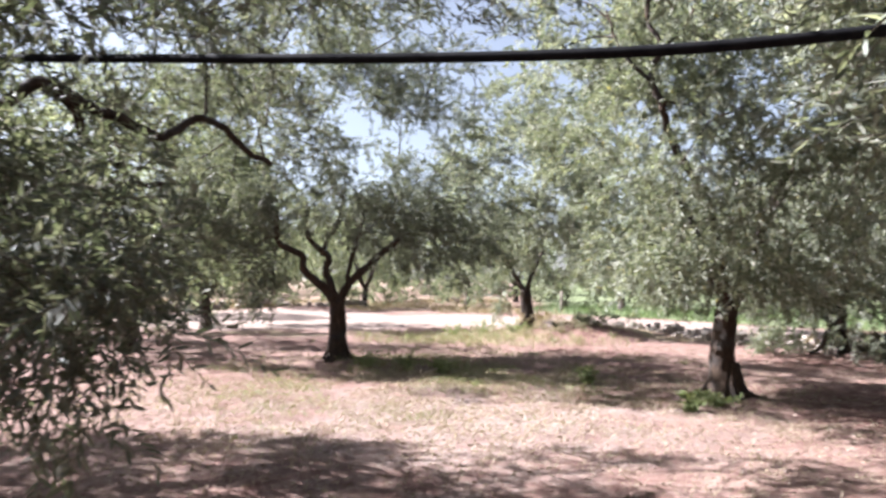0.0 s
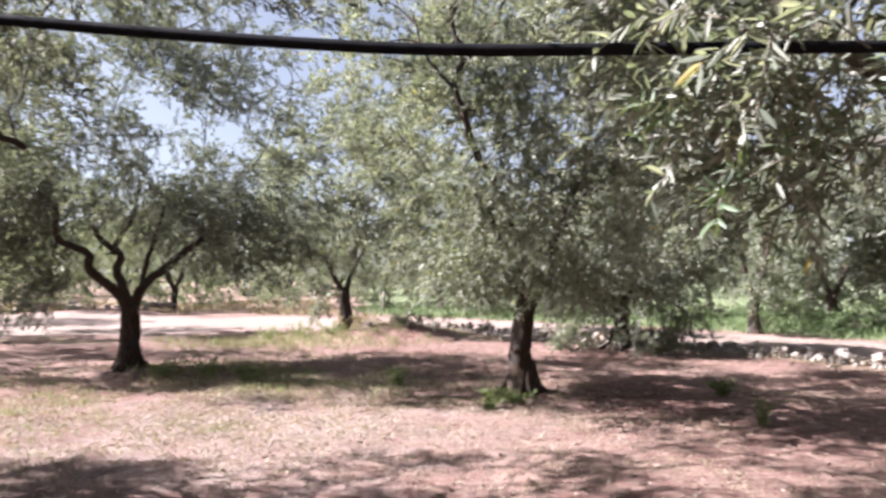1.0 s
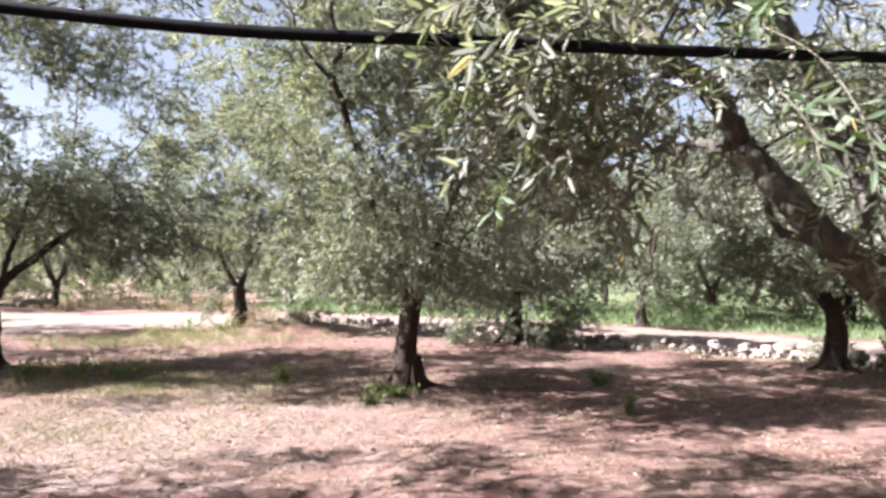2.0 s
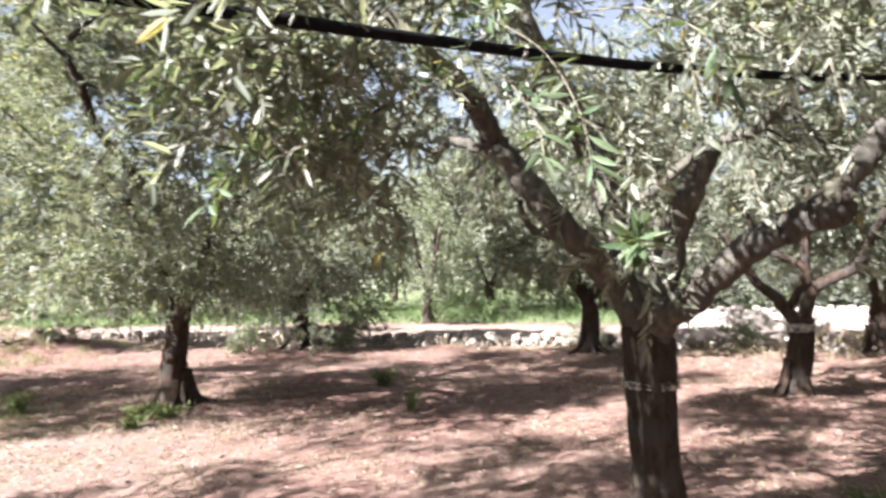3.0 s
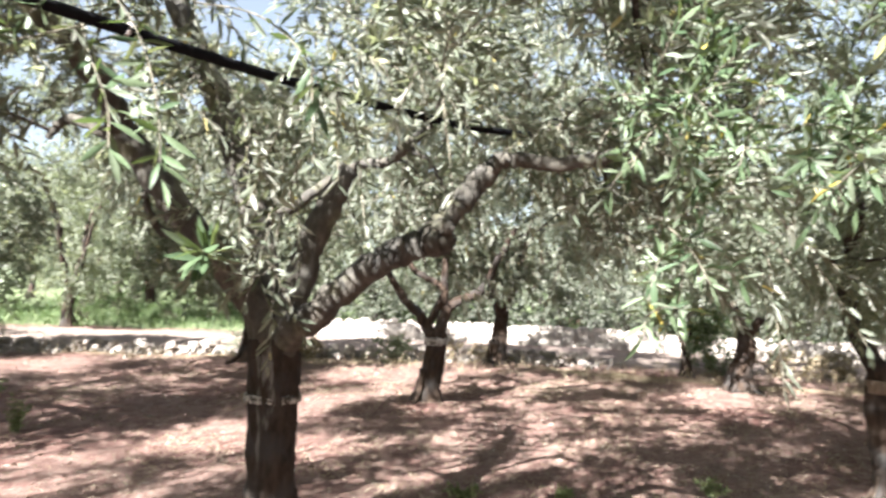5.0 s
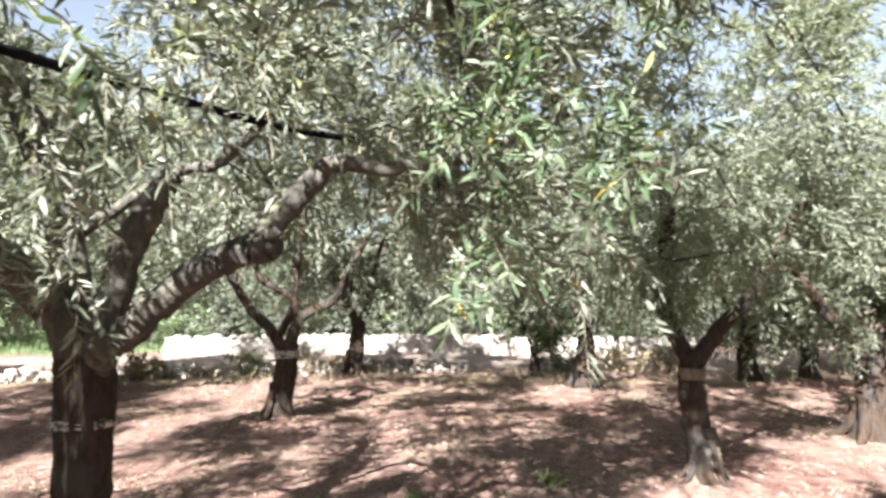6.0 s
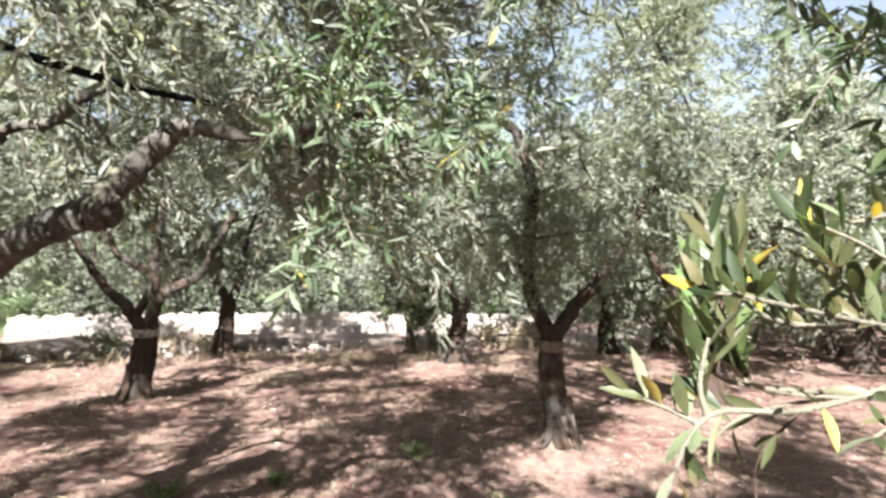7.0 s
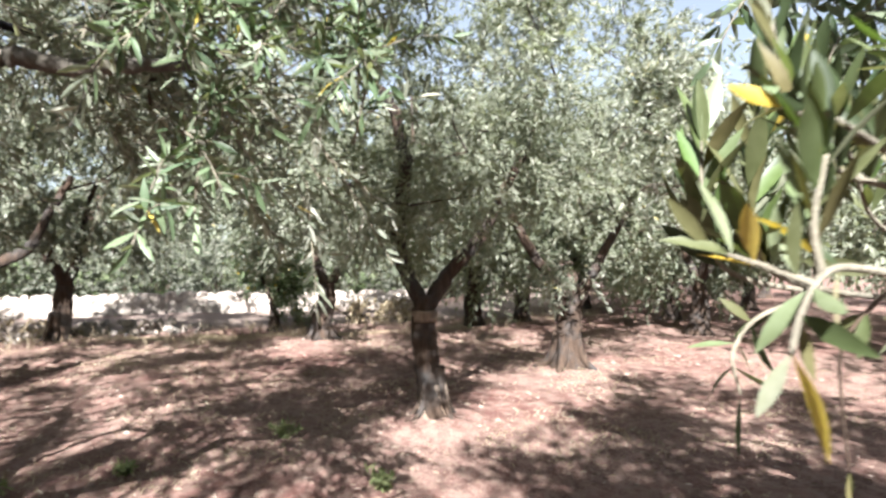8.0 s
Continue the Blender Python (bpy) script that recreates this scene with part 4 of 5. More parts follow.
# ---- dry-stone walls ----
def stone_mesh(seed, mat=None):
    rng = np.random.default_rng(seed)
    bm = bmesh.new()
    bmesh.ops.create_icosphere(bm, subdivisions=1, radius=0.5)
    k = rng.normal(0, 1, (4, 3))
    for v in bm.verts:
        p = np.array(v.co)
        q = np.sign(p) * np.abs(p * 2) ** 0.6 * 0.45
        q = q * (1 + 0.12 * np.sin(3 * k @ p).sum() / 2)
        v.co = Vector(q)
    me = bpy.data.meshes.new("stone")
    bm.to_mesh(me)
    bm.free()
    me.materials.append(mat or M_STONE)
    return me


STONES = [stone_mesh(200 + i) for i in range(10)]
GREY_STONES = [stone_mesh(200 + i, M_STONE_GREY) for i in range(10)]


def stone_row(wall, line, courses, size, spread, gap, rng, step, most=290, flat=False):
    p = spline(line, 400)
    s = np.concatenate([[0], np.cumsum(np.linalg.norm(np.diff(p, axis=0), axis=1))])
    placed = 0
    for c in range(courses):
        q = rng.uniform(0, step)
        while q < s[-1] and placed < most:
            if rng.uniform() > gap * (1 + 0.5 * c):
                x, y = np.interp(q, s, p[:, 0]) + rng.normal(0, spread), np.interp(q, s, p[:, 1]) + rng.normal(0, spread)
                w = size * rng.uniform(0.65, 1.45)
                k = int(np.searchsorted(s, q).clip(0, 399))
                ob = new("stone", (STONES if flat else GREY_STONES)[rng.integers(10)])
                ob.parent = wall
                h = size * 0.62
                tip = 6 if flat else 20
                turn = math.degrees(math.atan2(np.gradient(p[:, 1])[k], np.gradient(p[:, 0])[k])) + rng.uniform(-12, 12) if flat else rng.uniform(0, 360)
                dims = (w * 1.15, w * 0.9, size * 0.78) if flat else (w, w * rng.uniform(0.7, 1.0), w * rng.uniform(0.5, 0.8))
                ob.matrix_basis = pose(x, y, float(height(x, y)) + h * (0.38 + 0.86 * c) * rng.uniform(0.94, 1.06), rng.uniform(-tip, tip), rng.uniform(-tip, tip), turn) @ Matrix.Diagonal((*dims, 1))
                placed += 1
            q += step * rng.uniform(0.7, 1.3)
    return placed


def tufts(name, label, category, spots, mat, rng, blades, tall, lean=0.5, width=0.006, fine=False):
    """Grass: every spot (x, y, spread) carries a few blades."""
    x = np.repeat(spots[:, 0], blades) + rng.normal(0, 1, len(spots) * blades) * np.repeat(spots[:, 2], blades)
    y = np.repeat(spots[:, 1], blades) + rng.normal(0, 1, len(spots) * blades) * np.repeat(spots[:, 2], blades)
    p = np.stack([x, y, height(x, y) - 0.005], -1)
    d = unit(np.stack([rng.normal(0, lean, len(x)), rng.normal(0, lean, len(x)), np.ones(len(x))], -1))
    ln = rng.uniform(*tall, len(x))
    v, f = leaves(p, d, ln, np.full(len(x), width) * rng.uniform(0.7, 1.5, len(x)), rng)
    return tagged(new(name, mesh_from(name, v, f, mat)), label, category, kind="stuff")


srng = np.random.default_rng(60)


def scatter(n, lo, hi, keep):
    x, y = srng.uniform(lo[0], hi[0], n), srng.uniform(lo[1], hi[1], n)
    k = keep(x, y)
    return x[k], y[k]


def patchy(x, y, thr, s=0.8):
    return np.array([noise.noise(Vector((a * s, b * s, 3.0))) > thr for a, b in zip(x, y)], bool)


x, y = scatter(9000, (-7, -9), (16, 19), lambda x, y: patchy(x, y, 0.02))
tufts("dry_grass", "short dry straw lying over the reddish soil", "grass", np.stack([x, y, np.full(len(x), 0.09)], -1), M_STRAW, srng, 5, (0.03, 0.09), 1.6, 0.005)
x, y = scatter(30000, (-6, 4.5), (5.5, 15.5), lambda x, y: (np.exp(-(((x - 0.2) / 4.0) ** 2 + ((y - 9.0) / 3.6) ** 2)) > srng.uniform(0.05, 1.1, len(x))) & patchy(x, y, -0.22, 1.1))
tufts("straw_mat", "matted pale straw over the open soil", "grass", np.stack([x, y, np.full(len(x), 0.10)], -1), M_STRAW_PALE, srng, 5, (0.03, 0.10), 1.3, 0.007)
x, y = scatter(9000, (-6, 5.5), (5.5, 15.5), lambda x, y: (np.exp(-(((x - 0.0) / 4.0) ** 2 + ((y - 10.5) / 3.0) ** 2)) > srng.uniform(0.1, 1.1, len(x))) & patchy(x, y, 0.05, 0.7))
tufts("yellowing_grass", "sparse yellowing grass over the open soil", "grass", np.stack([x, y, np.full(len(x), 0.08)], -1), M_HERB, srng, 5, (0.04, 0.13), 0.9, 0.008)
x, y = scatter(16000, (2.0, -6), (13.5, 8), lambda x, y: patchy(x, y, 0.08, 0.9))
tufts("straw_scatter", "scraps of pale straw under the trees", "grass", np.stack([x, y, np.full(len(x), 0.09)], -1), M_STRAW_PALE, srng, 4, (0.03, 0.08), 1.8, 0.006)
x, y = scatter(6500, (-3.5, 8.8), (6.5, 18.5), lambda x, y: (np.exp(-(((x - 1.0) / 3.0) ** 2 + ((y - 16.4) / 1.8) ** 2)) + 0.55 * np.exp(-(((x + 0.5) / 1.3) ** 2 + ((y - 11.2) / 0.9) ** 2))) > srng.uniform(0.1, 1.0, len(x)))
tufts("tall_dry_grass", "knee-high yellowing grass between the trees", "grass", np.stack([x, y, np.full(len(x), 0.05)], -1), M_STRAW, srng, 6, (0.08, 0.24), 0.45, 0.007)
tufts("yellow_green_grass", "yellow-green grass between the trees", "grass", np.stack([x[::2], y[::2], np.full(len(x[::2]), 0.05)], -1), M_HERB, srng, 5, (0.08, 0.28), 0.45, 0.009)
x, y = scatter(16000, (-12, 2), (36, 40), lambda x, y: (lambda g: (g[0] > 0.3) & (g[0] < 9) & (g[1] > 0) & (x - 0.10 * y > srng.uniform(0.5, 4.5, len(x))))(track_gap(x, y)))
tufts("green_verge", "lush green grass and weeds beyond the track", "grass", np.stack([x, y, np.full(len(x), 0.15)], -1), M_WEED, srng, 6, (0.12, 0.42), 0.5, 0.025)
x, y = scatter(3500, (2, -8), (18, 20), lambda x, y: (lambda g: (g[0] > 0.1) & (g[0] < 2.6) & (g[1] < 0))(track_gap(x, y)))
tufts("verge_stalks", "dry stalks and weeds along the rubble wall", "grass", np.stack([x, y, np.full(len(x), 0.07)], -1), M_STRAW, srng, 5, (0.1, 0.38), 0.5, 0.008)

x, y = scatter(3200, (-22, 26), (4, 44), lambda x, y: (lambda g: (g[0] > 0.3) & (g[1] > 0) & patchy(x, y, 0.0, 0.25))(track_gap(x, y)))
tufts("far_dry_grass", "pale dry grass beyond the track", "grass", np.stack([x, y, np.full(len(x), 0.2)], -1), M_STRAW, srng, 6, (0.12, 0.4), 0.5, 0.03)

# fallen leaves and crumbs of stone
x, y = scatter(52000, (-6, -7), (13, 15), lambda x, y: patchy(x, y, -0.25, 1.3))
p = np.stack([x, y, height(x, y) + 0.003], -1)
d = unit(np.stack([srng.normal(0, 1, len(x)), srng.normal(0, 1, len(x)), srng.normal(0, 0.05, len(x))], -1))
ln = srng.uniform(0.03, 0.075, len(x))
v, f = leaves(p, d, ln, ln * 0.3, srng)
tagged(new("leaf_litter", mesh_from("leaf_litter", v, f, M_LITTER)), "fallen olive leaves and straw on the soil", "litter", kind="stuff")
items = []
x, y = scatter(1500, (-5, -6), (14, 16), lambda x, y: patchy(x, y, 0.0, 0.6))
ico = stone_mesh(300)
iv = np.array([v.co[:] for v in ico.vertices])
fv = np.array([list(q.vertices) + [q.vertices[2]] for q in ico.polygons])[:, :3]
for a, b in zip(x, y):
    r = 0.007 + 0.020 * srng.uniform() ** 4
    items.append((iv * np.array([r, r * 0.8, r * 0.6]) * 2 + np.array([a, b, float(height(a, b)) + r * 0.3]), fv))
v, f = joined(items)
tagged(new("pebbles", mesh_from("pebbles", v, f, M_PEBBLE, False)), "scattered limestone pebbles on the soil", "stones", kind="stuff")


# ---- weeds ----
def weed(x, y, tall, wide, seed, label, mat=None, n=10, leaf=(0.025, 0.05)):
    rng = np.random.default_rng(seed)
    plant = new("weed_plant")
    z = float(height(x, y))
    plant.location = (x, y, z)
    tagged(plant, label, "weed", "weeds on the orchard floor")
    stems, P, Dd = [], [], []
    for k in range(n):
        a, r = rng.uniform(0, 6.28), wide * rng.uniform(0.15, 1.0)
        h = tall * rng.uniform(0.55, 1.0)
        ln = spline([(rng.normal(0, wide * 0.15), rng.normal(0, wide * 0.15), -0.01), (0.5 * r * math.cos(a), 0.5 * r * math.sin(a), h * 0.55), (r * math.cos(a), r * math.sin(a), h)], 7)
        stems.append(tube(ln, np.linspace(0.004, 0.0015, 7), 3, cap=False))
        for q in ln[1:]:
            for _ in range(3):
                P.append(q)
                Dd.append(rng.normal(0, 0.8, 3) + np.array([0, 0, 0.35]))
    v, f = joined(stems)
    tagged(piece("stem_growth", mesh_from("stem_growth", v, f, mat or M_WEED), plant), kind="stuff")
    P, Dd = np.array(P), unit(np.array(Dd))
    ln = rng.uniform(*leaf, len(P))
    v, f = leaves(P, Dd, ln, ln * 0.35, rng, True)
    tagged(piece("foliage", mesh_from("foliage", v, f, mat or M_WEED), plant), kind="stuff")
    return plant


for n, (a, b, t, w, txt) in enumerate([
        (5.65, 5.9, 0.36, 0.2, "bright green leafy weed on shaded soil"), (5.4, -1.03, 0.12, 0.14, "low pale green weed on bare soil"), (5.75, 1.3, 0.1, 0.14, "low green weed in dappled shade"),
        (6.7, -0.45, 0.15, 0.14, "small green weed in dappled shade"), (3.45, 7.75, 0.15, 0.3, "weeds at the foot of a split trunk"), (3.25, 8.0, 0.13, 0.28, "weeds at the foot of a split trunk"),
        (3.0, 7.4, 0.15, 0.2, "low weeds on sunlit soil"), (-0.5, 11.0, 0.32, 0.4, "clump of weeds in dry grass"), (-1.2, 11.2, 0.3, 0.4, "clump of weeds beside a trunk"), (0.1, 10.6, 0.25, 0.35, "clump of weeds in dry grass"),
        (2.3, 9.6, 0.25, 0.25, "green weed in a shaded patch"), (6.5, 7.6, 0.2, 0.25, "low weed in shade"), (4.9, -0.2, 0.12, 0.15, "tiny weed on bare soil"), (1.2, 17.3, 0.4, 0.5, "tall weeds near a slim trunk"),
        (2.0, 17.0, 0.35, 0.5, "tall weeds near a slim trunk"), (0.4, 17.2, 0.35, 0.5, "tall weeds in dry grass"), (6.1, 0.6, 0.08, 0.12, "low weed in dappled shade")]):
    weed(a, b, t, w, 400 + n, txt, mat=M_HERB, n=18 if b > 7 else 12, leaf=(0.04, 0.08) if b > 7 else (0.028, 0.055))


def shrub(x, y, tall, wide, seed, label, mat, n=16, leaf=(0.05, 0.1), count=14):
    rng = np.random.default_rng(seed)
    bush = new("shrub")
    z = float(height(x, y))
    bush.location = (x, y, z)
    tagged(bush, label, "shrub", "shrubs along the track")
    c = np.stack([rng.normal(0, wide * 0.5, n), rng.normal(0, wide * 0.5, n), rng.uniform(0.15, 0.85, n) * tall], -1)
    items = [tube(spline([(0, 0, 0), (q[0] * 0.4, q[1] * 0.4, q[2] * 0.6), q], 6), np.linspace(0.014, 0.004, 6), 4, cap=False) for q in c]
    v, f = joined(items)
    tagged(piece("stem_growth", mesh_from("stem_growth", v, f, M_BARK), bush), kind="stuff")
    p, d, ln, w, *_ = twigs(c, np.full(n, tall * 0.25), np.array([0, 0, 0.0]), 12, count, rng, length=(0.12, 0.3), leaf=leaf, ratio=0.4)
    p[:, 2] = np.maximum(p[:, 2], 0.01)
    v, f = leaves(p, d, ln, w, rng)
    tagged(piece("foliage", mesh_from("foliage", v, f, mat), bush), kind="stuff")


for n, (a, b, t, w) in enumerate([(17.9, 15.2, 1.0, 1.2), (19.8, 14.0, 1.2, 1.4), (16.3, 17.6, 0.8, 1.2), (20.8, 12.0, 1.1, 1.3), (21.2, 8.0, 1.3, 1.5), (22.0, 5.0, 1.5, 1.6), (22.3, 2.2, 1.5, 1.6), (14.6, 20.5, 1.0, 1.4),
                                  (21.8, -3.0, 1.2, 1.5), (11.5, 24.5, 1.0, 1.5), (22.5, -8.5, 1.0, 1.4), (18.6, 18.6, 1.3, 1.5)]):
    shrub(a, b, t, w, 500 + n, "bright green leafy shrub beyond the track", M_WEED)
for n, (a, b, t, w) in enumerate([(16.5, 24.0, 2.0, 2.2), (20.5, 20.5, 2.2, 2.2), (24.5, 18.5, 2.4, 2.4), (24.0, 13.0, 2.0, 2.2), (25.5, 7.5, 2.2, 2.2), (26.0, 2.0, 2.3, 2.4), (25.5, -2.5, 2.2, 2.2), (11.0, 29.0, 2.0, 2.4),
                                  (6.5, 33.0, 2.2, 2.4), (27.0, -8.0, 2.0, 2.2), (-3.0, 37.0, 2.2, 2.6), (-11.0, 36.0, 2.2, 2.6), (-17.0, 33.0, 2.2, 2.6), (-19.0, 24.0, 2.2, 2.4), (1.0, 40.0, 2.4, 3.0)]):
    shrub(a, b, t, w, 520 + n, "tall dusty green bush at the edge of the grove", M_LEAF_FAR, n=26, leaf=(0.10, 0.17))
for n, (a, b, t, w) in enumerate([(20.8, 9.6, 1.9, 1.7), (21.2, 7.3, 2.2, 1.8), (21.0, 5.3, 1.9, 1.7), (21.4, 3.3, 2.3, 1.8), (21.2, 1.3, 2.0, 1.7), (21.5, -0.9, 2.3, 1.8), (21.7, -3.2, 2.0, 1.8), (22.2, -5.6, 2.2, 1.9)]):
    shrub(a, b, t, w, 560 + n, "tall dark bush close behind the pale wall", M_LEAF_SHADED, n=34, leaf=(0.09, 0.15))
for n, (a, b, t, w) in enumerate([(4.2, 17.2, 0.3, 0.8), (3.2, 17.4, 0.28, 0.8), (-6.8, 30.8, 0.9, 1.2), (12.6, 6.9, 0.4, 0.5), (13.3, 5.4, 0.45, 0.5), (14.2, 4.2, 0.4, 0.5), (12.0, 8.0, 0.4, 0.5), (8.9, 13.0, 0.5, 0.7), (7.0, 13.2, 0.5, 0.6),
                                  (15.6, -2.0, 0.5, 0.6), (16.0, -0.8, 0.4, 0.6), (15.8, -3.2, 0.45, 0.6)]):
    shrub(a, b, t, w, 540 + n, "low dusty grey-brown shrub by the rubble", M_STRAW if n % 2 else M_LEAF_FAR, n=10, count=10)

# a thin post far off by the track
post = new("wooden_post")
post.location = (5.7, 30.2, float(height(5.7, 30.2)))
tagged(post, "thin weathered wooden post beside the track", "post")
piece("shaft", tube_mesh("shaft", np.array([(0, 0, -0.1), (0.02, 0, 0.5), (0.03, 0.01, 1.0)]), (0.09, 0.085, 0.07), M_POST, 10, 0.05, 3), post)


# ---- leafy shoots that hang close to the camera ----
def shoot(name, line, n, leaf, seed, label, ratio=0.24, mat=None, r=0.004, spread=0.95, from_s=0.1, lift=0.0, side_stems=0, bark=None):
    """A twig with paired lance-shaped leaves, each leaf a mesh of its own where it is seen close."""
    rng = np.random.default_rng(seed)
    ob = new(name)
    ob.location = line[0]
    tagged(ob, label, "olive shoot")
    ln = spline(line, 30) - np.array(line[0])
    piece("stem", tube_mesh("stem", ln, np.linspace(r, r * 0.45, 30), bark or M_TWIG, 8, 0.04, seed), ob)
    tang = unit(np.gradient(ln, axis=0))
    lines = [(ln, tang, n, ob)]
    for k in range(side_stems):
        i = int(29 * (0.2 + 0.65 * k / max(1, side_stems - 1)))
        a = unit(tang[i] * 0.55 + unit(rng.normal(0, 1, 3)) * 0.9 + np.array([0, 0, 0.15]))
        q = rng.uniform(0.10, 0.24)
        sl = spline([ln[i], ln[i] + a * q * 0.5, ln[i] + a * q - np.array([0, 0, 0.03])], 30)
        twig = piece("side_stem", tube_mesh("side_stem", sl[::5], np.linspace(r * 0.6, r * 0.35, 6), M_TWIG, 5), ob)
        lines.append((sl, unit(np.gradient(sl, axis=0)), 14, twig))
    for ln, tang, n, stem, k in [(a, b, c, o, k) for a, b, c, o in lines for k in range(c)]:
        s = from_s + (1 - from_s) * (k // 2) / max(1, (n - 1) // 2)
        i = min(29, int(s * 29))
        side = unit(np.cross(tang[i], np.array([0.2, 0.1, 1.0])) + rng.normal(0, 0.25, 3))
        if (k // 2) % 2:
            side = unit(np.cross(tang[i], side))
        d = unit(tang[i] * (0.65 + 0.8 * (s > 0.9)) + side * (spread if k % 2 else -spread) + rng.normal(0, 0.12, 3) + np.array([0, 0, lift]))
        size = rng.uniform(*leaf)
        v, f = big_leaf(d, size, size * ratio * rng.uniform(0.85, 1.15), rng)
        me = bpy.data.meshes.new("leaf")
        me.from_pydata((v + ln[i]).tolist(), [], f)
        me.polygons.foreach_set("use_smooth", [True] * len(me.polygons))
        me.materials.append(mat or M_SPRAY_ONE)
        piece("leaf", me, stem)
    return ob


def big_leaf(d, size, width, rng):
    """A lance-shaped leaf with a sunken midrib, a pointed tip and a slight curl."""
    side = unit(np.cross(d, unit(rng.normal(0, 1, 3) + np.array([0, 0, 0.8]))))
    nor = np.cross(side, d)
    curl = rng.normal(0.10, 0.12)
    rows = [(0.0, 0.03), (0.12, 0.32), (0.3, 0.78), (0.5, 1.0), (0.7, 0.86), (0.87, 0.45), (1.0, 0.02)]
    v, f = [], []
    for s, w in rows:
        c = d * s * size - nor * curl * size * s ** 2
        v += [c - side * width * w * 0.5 + nor * width * 0.14 * w, c, c + side * width * w * 0.5 + nor * width * 0.14 * w]
    for k in range(len(rows) - 1):
        a = 3 * k
        f += [(a, a + 1, a + 4, a + 3), (a + 1, a + 2, a + 5, a + 4)]
    return np.array(v), f


def single_leaf_material(name, stops):
    m = Mat(name)
    rnd = m.t.nodes.new("ShaderNodeObjectInfo").outputs["Random"]
    c = m.ramp(rnd, stops)
    c = m.mix(ramp01(m, m.noise(90, 4), 0.35, 0.75), c, (0.72, 0.74, 0.62), "MULTIPLY")
    m.done(c, 0.5, 0.35)
    tr = m.t.nodes.new("ShaderNodeBsdfTranslucent")
    m.link(m.mix(1.0, c, (1.0, 1.0, 0.5), "MULTIPLY"), tr.inputs["Color"])
    mx = m.t.nodes.new("ShaderNodeMixShader")
    mx.inputs[0].default_value = 0.35
    m.link(m.bsdf.outputs[0], mx.inputs[1])
    m.link(tr.outputs[0], mx.inputs[2])
    m.link(mx.outputs[0], m.out.inputs["Surface"])
    return m.m


M_SPRAY_ONE = single_leaf_material("close_olive_leaf", CLOSE)
M_SHOOT = single_leaf_material("shoot_olive_leaf", SHOOT)
near_shoots = [
    ([(2.6, 1.5, 2.4), (2.1, 1.55, 2.1), (1.7, 1.5, 1.9), (1.57, 1.5, 1.85)], 22), ([(2.3, 1.9, 2.5), (1.9, 1.8, 2.3), (1.6, 1.7, 2.15), (1.45, 1.65, 2.1)], 22),
    ([(2.8, 1.6, 2.5), (2.4, 1.3, 2.42), (2.2, 1.1, 2.33), (2.1, 1.0, 2.3)], 22),
]
hrng = np.random.default_rng(73)
for k in range(17):
    q = np.array([hrng.uniform(3.05, 3.5), hrng.uniform(-0.70, -0.12), hrng.uniform(1.72, 2.35)])
    a = unit(np.array([-0.75, hrng.normal(-0.1, 0.5), hrng.normal(0.05, 0.45)])) * hrng.uniform(0.26, 0.42)
    near_shoots.append(([tuple(q), tuple(q + a * 0.4 + np.array([0, 0, 0.02])), tuple(q + a * 0.75), tuple(q + a - np.array([0, 0, 0.04]))], 15))
for n, (ln, k) in enumerate(near_shoots):
    shoot("olive_shoot", ln, int(k * 1.9), (0.050, 0.084), 700 + n, "leafy olive shoot with narrow silvery leaves", 0.20, M_SHOOT, spread=0.9, side_stems=5 if n < 3 else 3)
# a star of leaves at the end of a bare twig, and two shoots that hang before the fork
shoot("olive_shoot", [(3.55, 1.48, 1.70), (2.95, 1.12, 1.62), (2.45, 0.86, 1.62), (2.16, 0.69, 1.66)], 30, (0.078, 0.112), 745, "bare olive twig that ends in a star of long leaves", 0.19, M_SHOOT, r=0.003, spread=1.25, from_s=0.9)
for n, (ln, k) in enumerate([([(2.6, 1.5, 2.5), (2.3, 1.05, 2.2), (2.17, 0.84, 1.97), (2.12, 0.77, 1.8)], 30), ([(2.5, 1.5, 2.4), (2.25, 1.15, 2.15), (2.14, 0.95, 1.97), (2.1, 0.89, 1.86)], 24), ([(2.75, 1.3, 2.5), (2.5, 0.85, 2.3), (2.4, 0.62, 2.12), (2.36, 0.56, 2.0)], 26)]):
    shoot("olive_shoot", ln, k, (0.058, 0.092), 746 + n, "hanging olive shoot with long silvery leaves", 0.19, M_SHOOT, r=0.003, spread=0.9, from_s=0.3)
orng = np.random.default_rng(79)
for k in range(11):
    q = np.array([orng.uniform(2.30, 2.75), orng.uniform(-1.85, -1.48), orng.uniform(1.68, 2.2)])
    a = unit(np.array([-0.55, 0.75, orng.normal(-0.15, 0.35)])) * orng.uniform(0.22, 0.36)
    shoot("olive_shoot", [tuple(q), tuple(q + a * 0.4 + np.array([0, 0, 0.02])), tuple(q + a * 0.75), tuple(q + a - np.array([0, 0, 0.03]))], 24, (0.05, 0.08), 820 + k, "dark olive shoot hanging in the shade of its tree", 0.22, M_SHOOT, spread=0.9, side_stems=3)
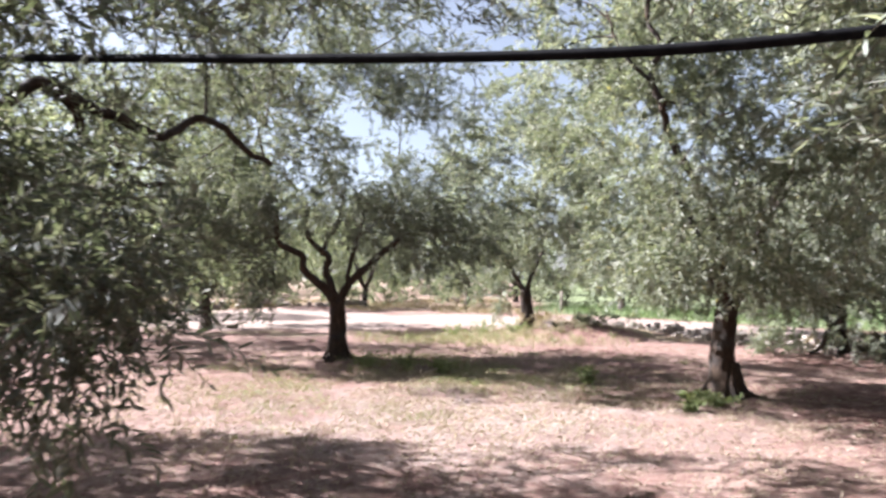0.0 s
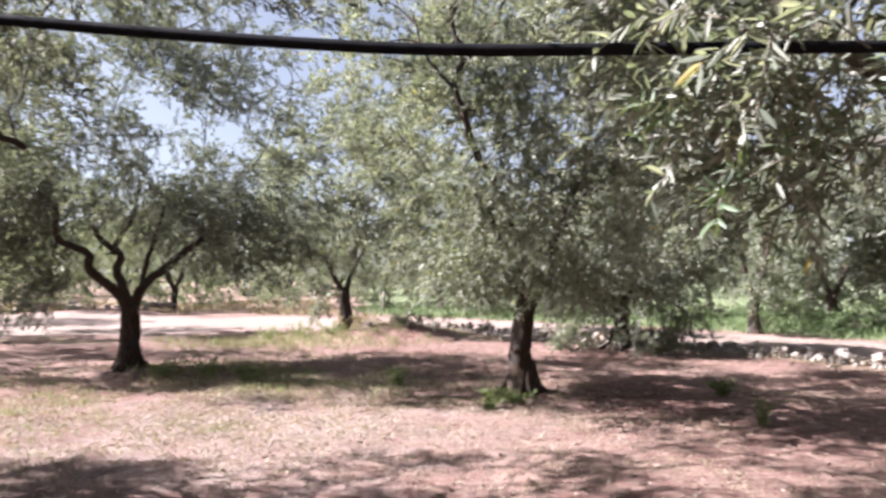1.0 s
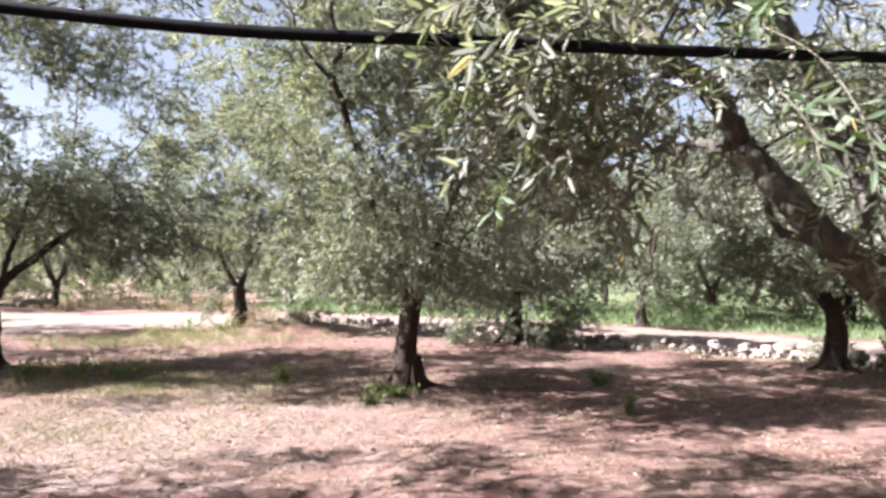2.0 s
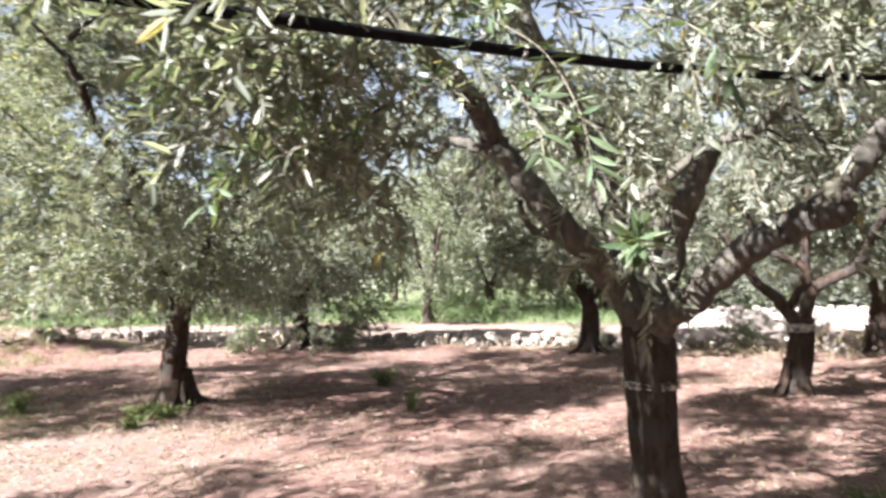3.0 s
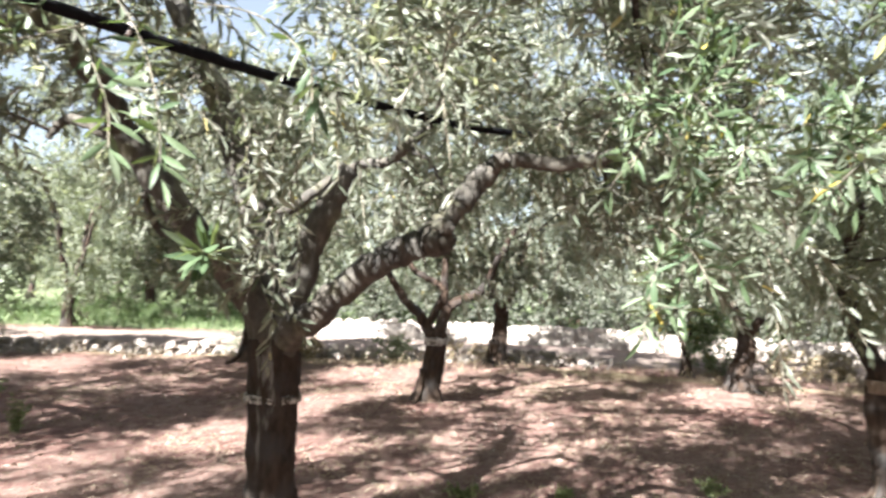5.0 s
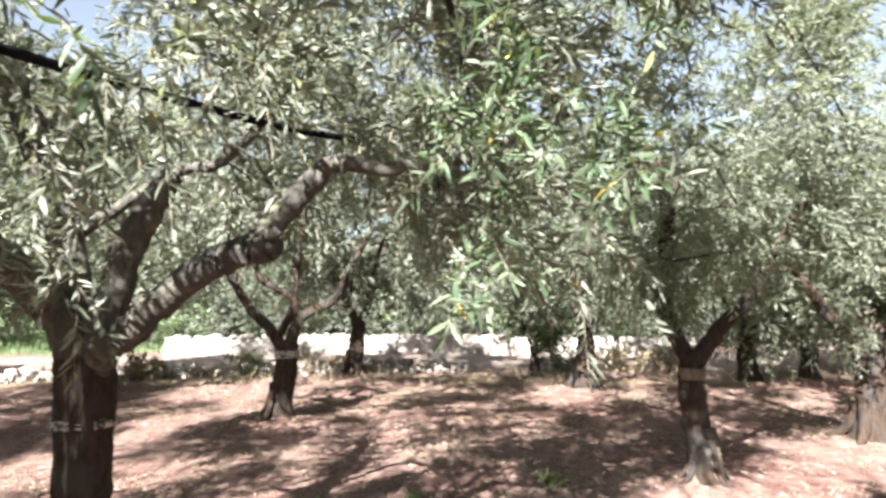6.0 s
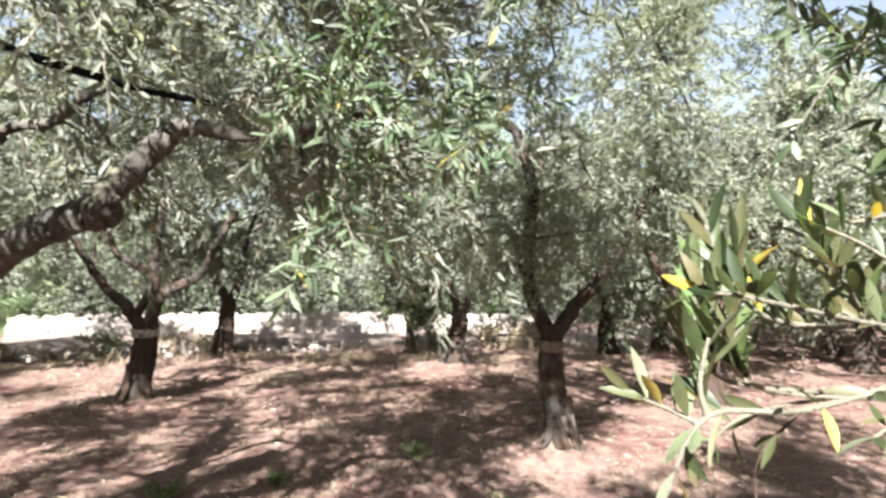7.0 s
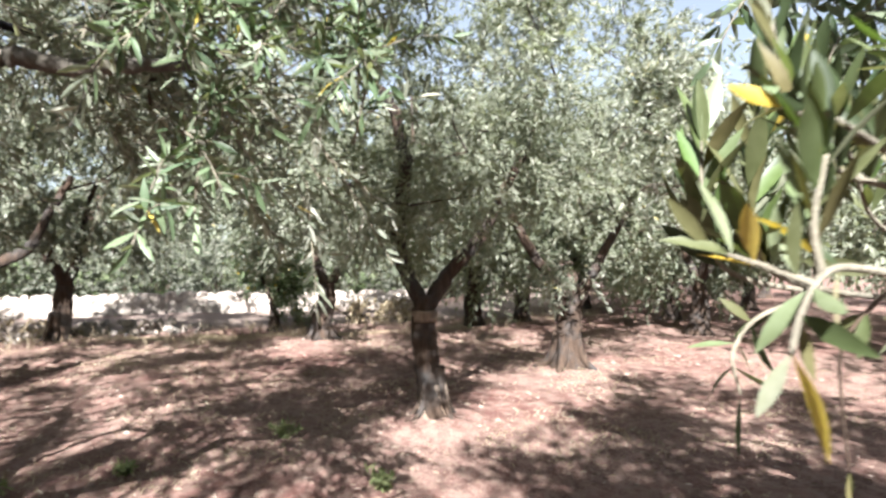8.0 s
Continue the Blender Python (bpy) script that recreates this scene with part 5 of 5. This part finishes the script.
close = [
    ([(1.74, -1.02, 1.53), (1.693, -0.904, 1.504), (1.644, -0.779, 1.482), (1.624, -0.707, 1.471), (1.605, -0.643, 1.474), (1.598, -0.620, 1.458), (1.594, -0.610, 1.44)], 14, 0.0030, 0.1, 0.35),
    ([(1.604, -0.635, 1.470), (1.603, -0.630, 1.494), (1.601, -0.635, 1.522)], 14, 0.0024, 0.9, 0.2),
    ([(1.79, -1.05, 1.50), (1.734, -0.948, 1.508), (1.706, -0.832, 1.523), (1.659, -0.730, 1.539), (1.637, -0.670, 1.549), (1.634, -0.648, 1.550)], 34, 0.0028, 1.0, 0.3),
    ([(1.601, -0.629, 1.467), (1.611, -0.612, 1.475), (1.619, -0.592, 1.482)], 9, 0.0022, 0.9, 0.2),
    ([(1.640, -0.718, 1.467), (1.650, -0.695, 1.435), (1.646, -0.689, 1.404), (1.652, -0.700, 1.367)], 4, 0.0013, -0.2, 0.2),
    ([(1.72, -0.90, 1.49), (1.698, -0.825, 1.404), (1.689, -0.821, 1.361), (1.689, -0.806, 1.330)], 5, 0.0013, -0.2, 0.2),
    ([(1.90, -1.20, 1.80), (1.812, -1.072, 1.773), (1.781, -0.973, 1.733), (1.746, -0.903, 1.698), (1.751, -0.873, 1.682)], 18, 0.0030, -0.1, 0.1),
    ([(1.86, -0.97, 1.44), (1.79, -0.76, 1.46), (1.779, -0.709, 1.493), (1.779, -0.705, 1.562)], 34, 0.0026, 1.01, 0.45),
    ([(1.83, -0.95, 1.44), (1.76, -0.77, 1.46), (1.754, -0.726, 1.492), (1.752, -0.73, 1.578)], 34, 0.0026, 1.01, 0.45),
    ([(1.90, -1.08, 1.48), (1.84, -0.93, 1.51), (1.80, -0.86, 1.56), (1.792, -0.816, 1.613)], 30, 0.0026, 1.01, 0.4),
    ([(1.80, -0.86, 1.45), (1.765, -0.75, 1.44), (1.741, -0.701, 1.418), (1.74, -0.705, 1.388)], 9, 0.0022, 0.0, 0.3),
    ([(1.70, -0.80, 1.52), (1.680, -0.72, 1.53), (1.665, -0.68, 1.56), (1.660, -0.66, 1.60)], 28, 0.0024, 1.0, 0.2),
    ([(1.75, -0.96, 1.52), (1.700, -0.870, 1.55), (1.680, -0.800, 1.585), (1.672, -0.760, 1.60)], 14, 0.0024, 0.6, 0.2),
    ([(1.90, -1.15, 1.60), (1.800, -0.980, 1.62), (1.750, -0.880, 1.62), (1.730, -0.820, 1.61)], 16, 0.0028, 0.3, 0.2),
    ([(1.88, -1.10, 1.40), (1.800, -0.950, 1.43), (1.750, -0.880, 1.44), (1.720, -0.830, 1.43)], 14, 0.0026, 0.2, 0.2),
]
for n, (ln, k, r, lift, begin) in enumerate(close):
    shoot("close_olive_shoot", ln, k, (0.022, 0.032) if lift < -0.15 else (0.042, 0.064) if lift > 1.005 else (0.028, 0.043), 760 + n, "close olive twig with broad green and yellowing leaves", 0.225, r=r, lift=lift, from_s=begin, bark=M_BARK if r < 0.002 else None)

# ---- the stones of both walls ----
wrng = np.random.default_rng(33)
rubble = tagged(new("rubble_wall"), "low collapsed dry-stone wall of grey limestone rubble", "wall")
stone_row(rubble, RUBBLE, 2, 0.23, 0.24, 0.15, wrng, 0.17)


def loose_rubble(wall, line, n, size, spread, seed):
    """Small broken stones that fill a collapsed wall."""
    rng = np.random.default_rng(seed)
    p = spline(line, 400)
    items = []
    for _ in range(n):
        q = p[rng.integers(400)] + rng.normal(0, spread, 2)
        w = rng.uniform(*size)
        turn = np.array(Euler((rng.uniform(0, 6.28), rng.uniform(0, 6.28), 0.0)).to_matrix())
        items.append((iv * np.array([w, w * 0.8, w * 0.6]) @ turn.T + np.array([q[0], q[1], float(height(q[0], q[1])) + rng.uniform(0.1, 0.9) * 0.16 * math.exp(-3 * rng.uniform())]), fv))
    v, f = joined(items)
    tagged(piece("loose_stones", mesh_from("loose_stones", v, f, M_STONE_GREY), wall), kind="stuff")


loose_rubble(rubble, RUBBLE, 1500, (0.07, 0.17), 0.32, 35)
outer = tagged(new("outer_stone_wall"), "low pale dry-stone wall beyond the track", "wall")
stone_row(outer, OUTER_WALL, 4, 0.25, 0.035, 0.03, wrng, 0.205, 300, flat=True)
field = tagged(new("field_wall"), "broken low line of pale stones beyond the track", "wall")
stone_row(field, [(-22, 28.5), (-14, 30.0), (-9, 31.5), (-4, 33.0)], 2, 0.42, 0.12, 0.25, wrng, 0.36, 90, flat=True)


def wall_core(wall, line, tall, thick, seed):
    """The earth and small rubble inside a dry-stone wall."""
    rng = np.random.default_rng(seed)
    p = spline(line, 90)
    t = unit(np.gradient(p, axis=0))
    nrm = np.stack([-t[:, 1], t[:, 0]], -1)
    prof = [(-0.5, -0.1), (-0.46, 0.55), (-0.3, 0.95), (0.0, 1.0), (0.3, 0.95), (0.46, 0.55), (0.5, -0.1)]
    v = []
    for q, n in zip(p, nrm):
        for a, b in prof:
            x, y = q + n * a * thick
            v.append((x + rng.normal(0, 0.03), y + rng.normal(0, 0.03), float(height(x, y)) + b * tall * rng.uniform(0.9, 1.08)))
    k = len(prof)
    f = [(i * k + j, (i + 1) * k + j, (i + 1) * k + j + 1, i * k + j + 1) for i in range(len(p) - 1) for j in range(k - 1)]
    piece("core", mesh_from("core", np.array(v), np.array(f), M_STONE), wall, "pale packed rubble between the stones")


wall_core(outer, OUTER_WALL, 0.46, 0.34, 71)
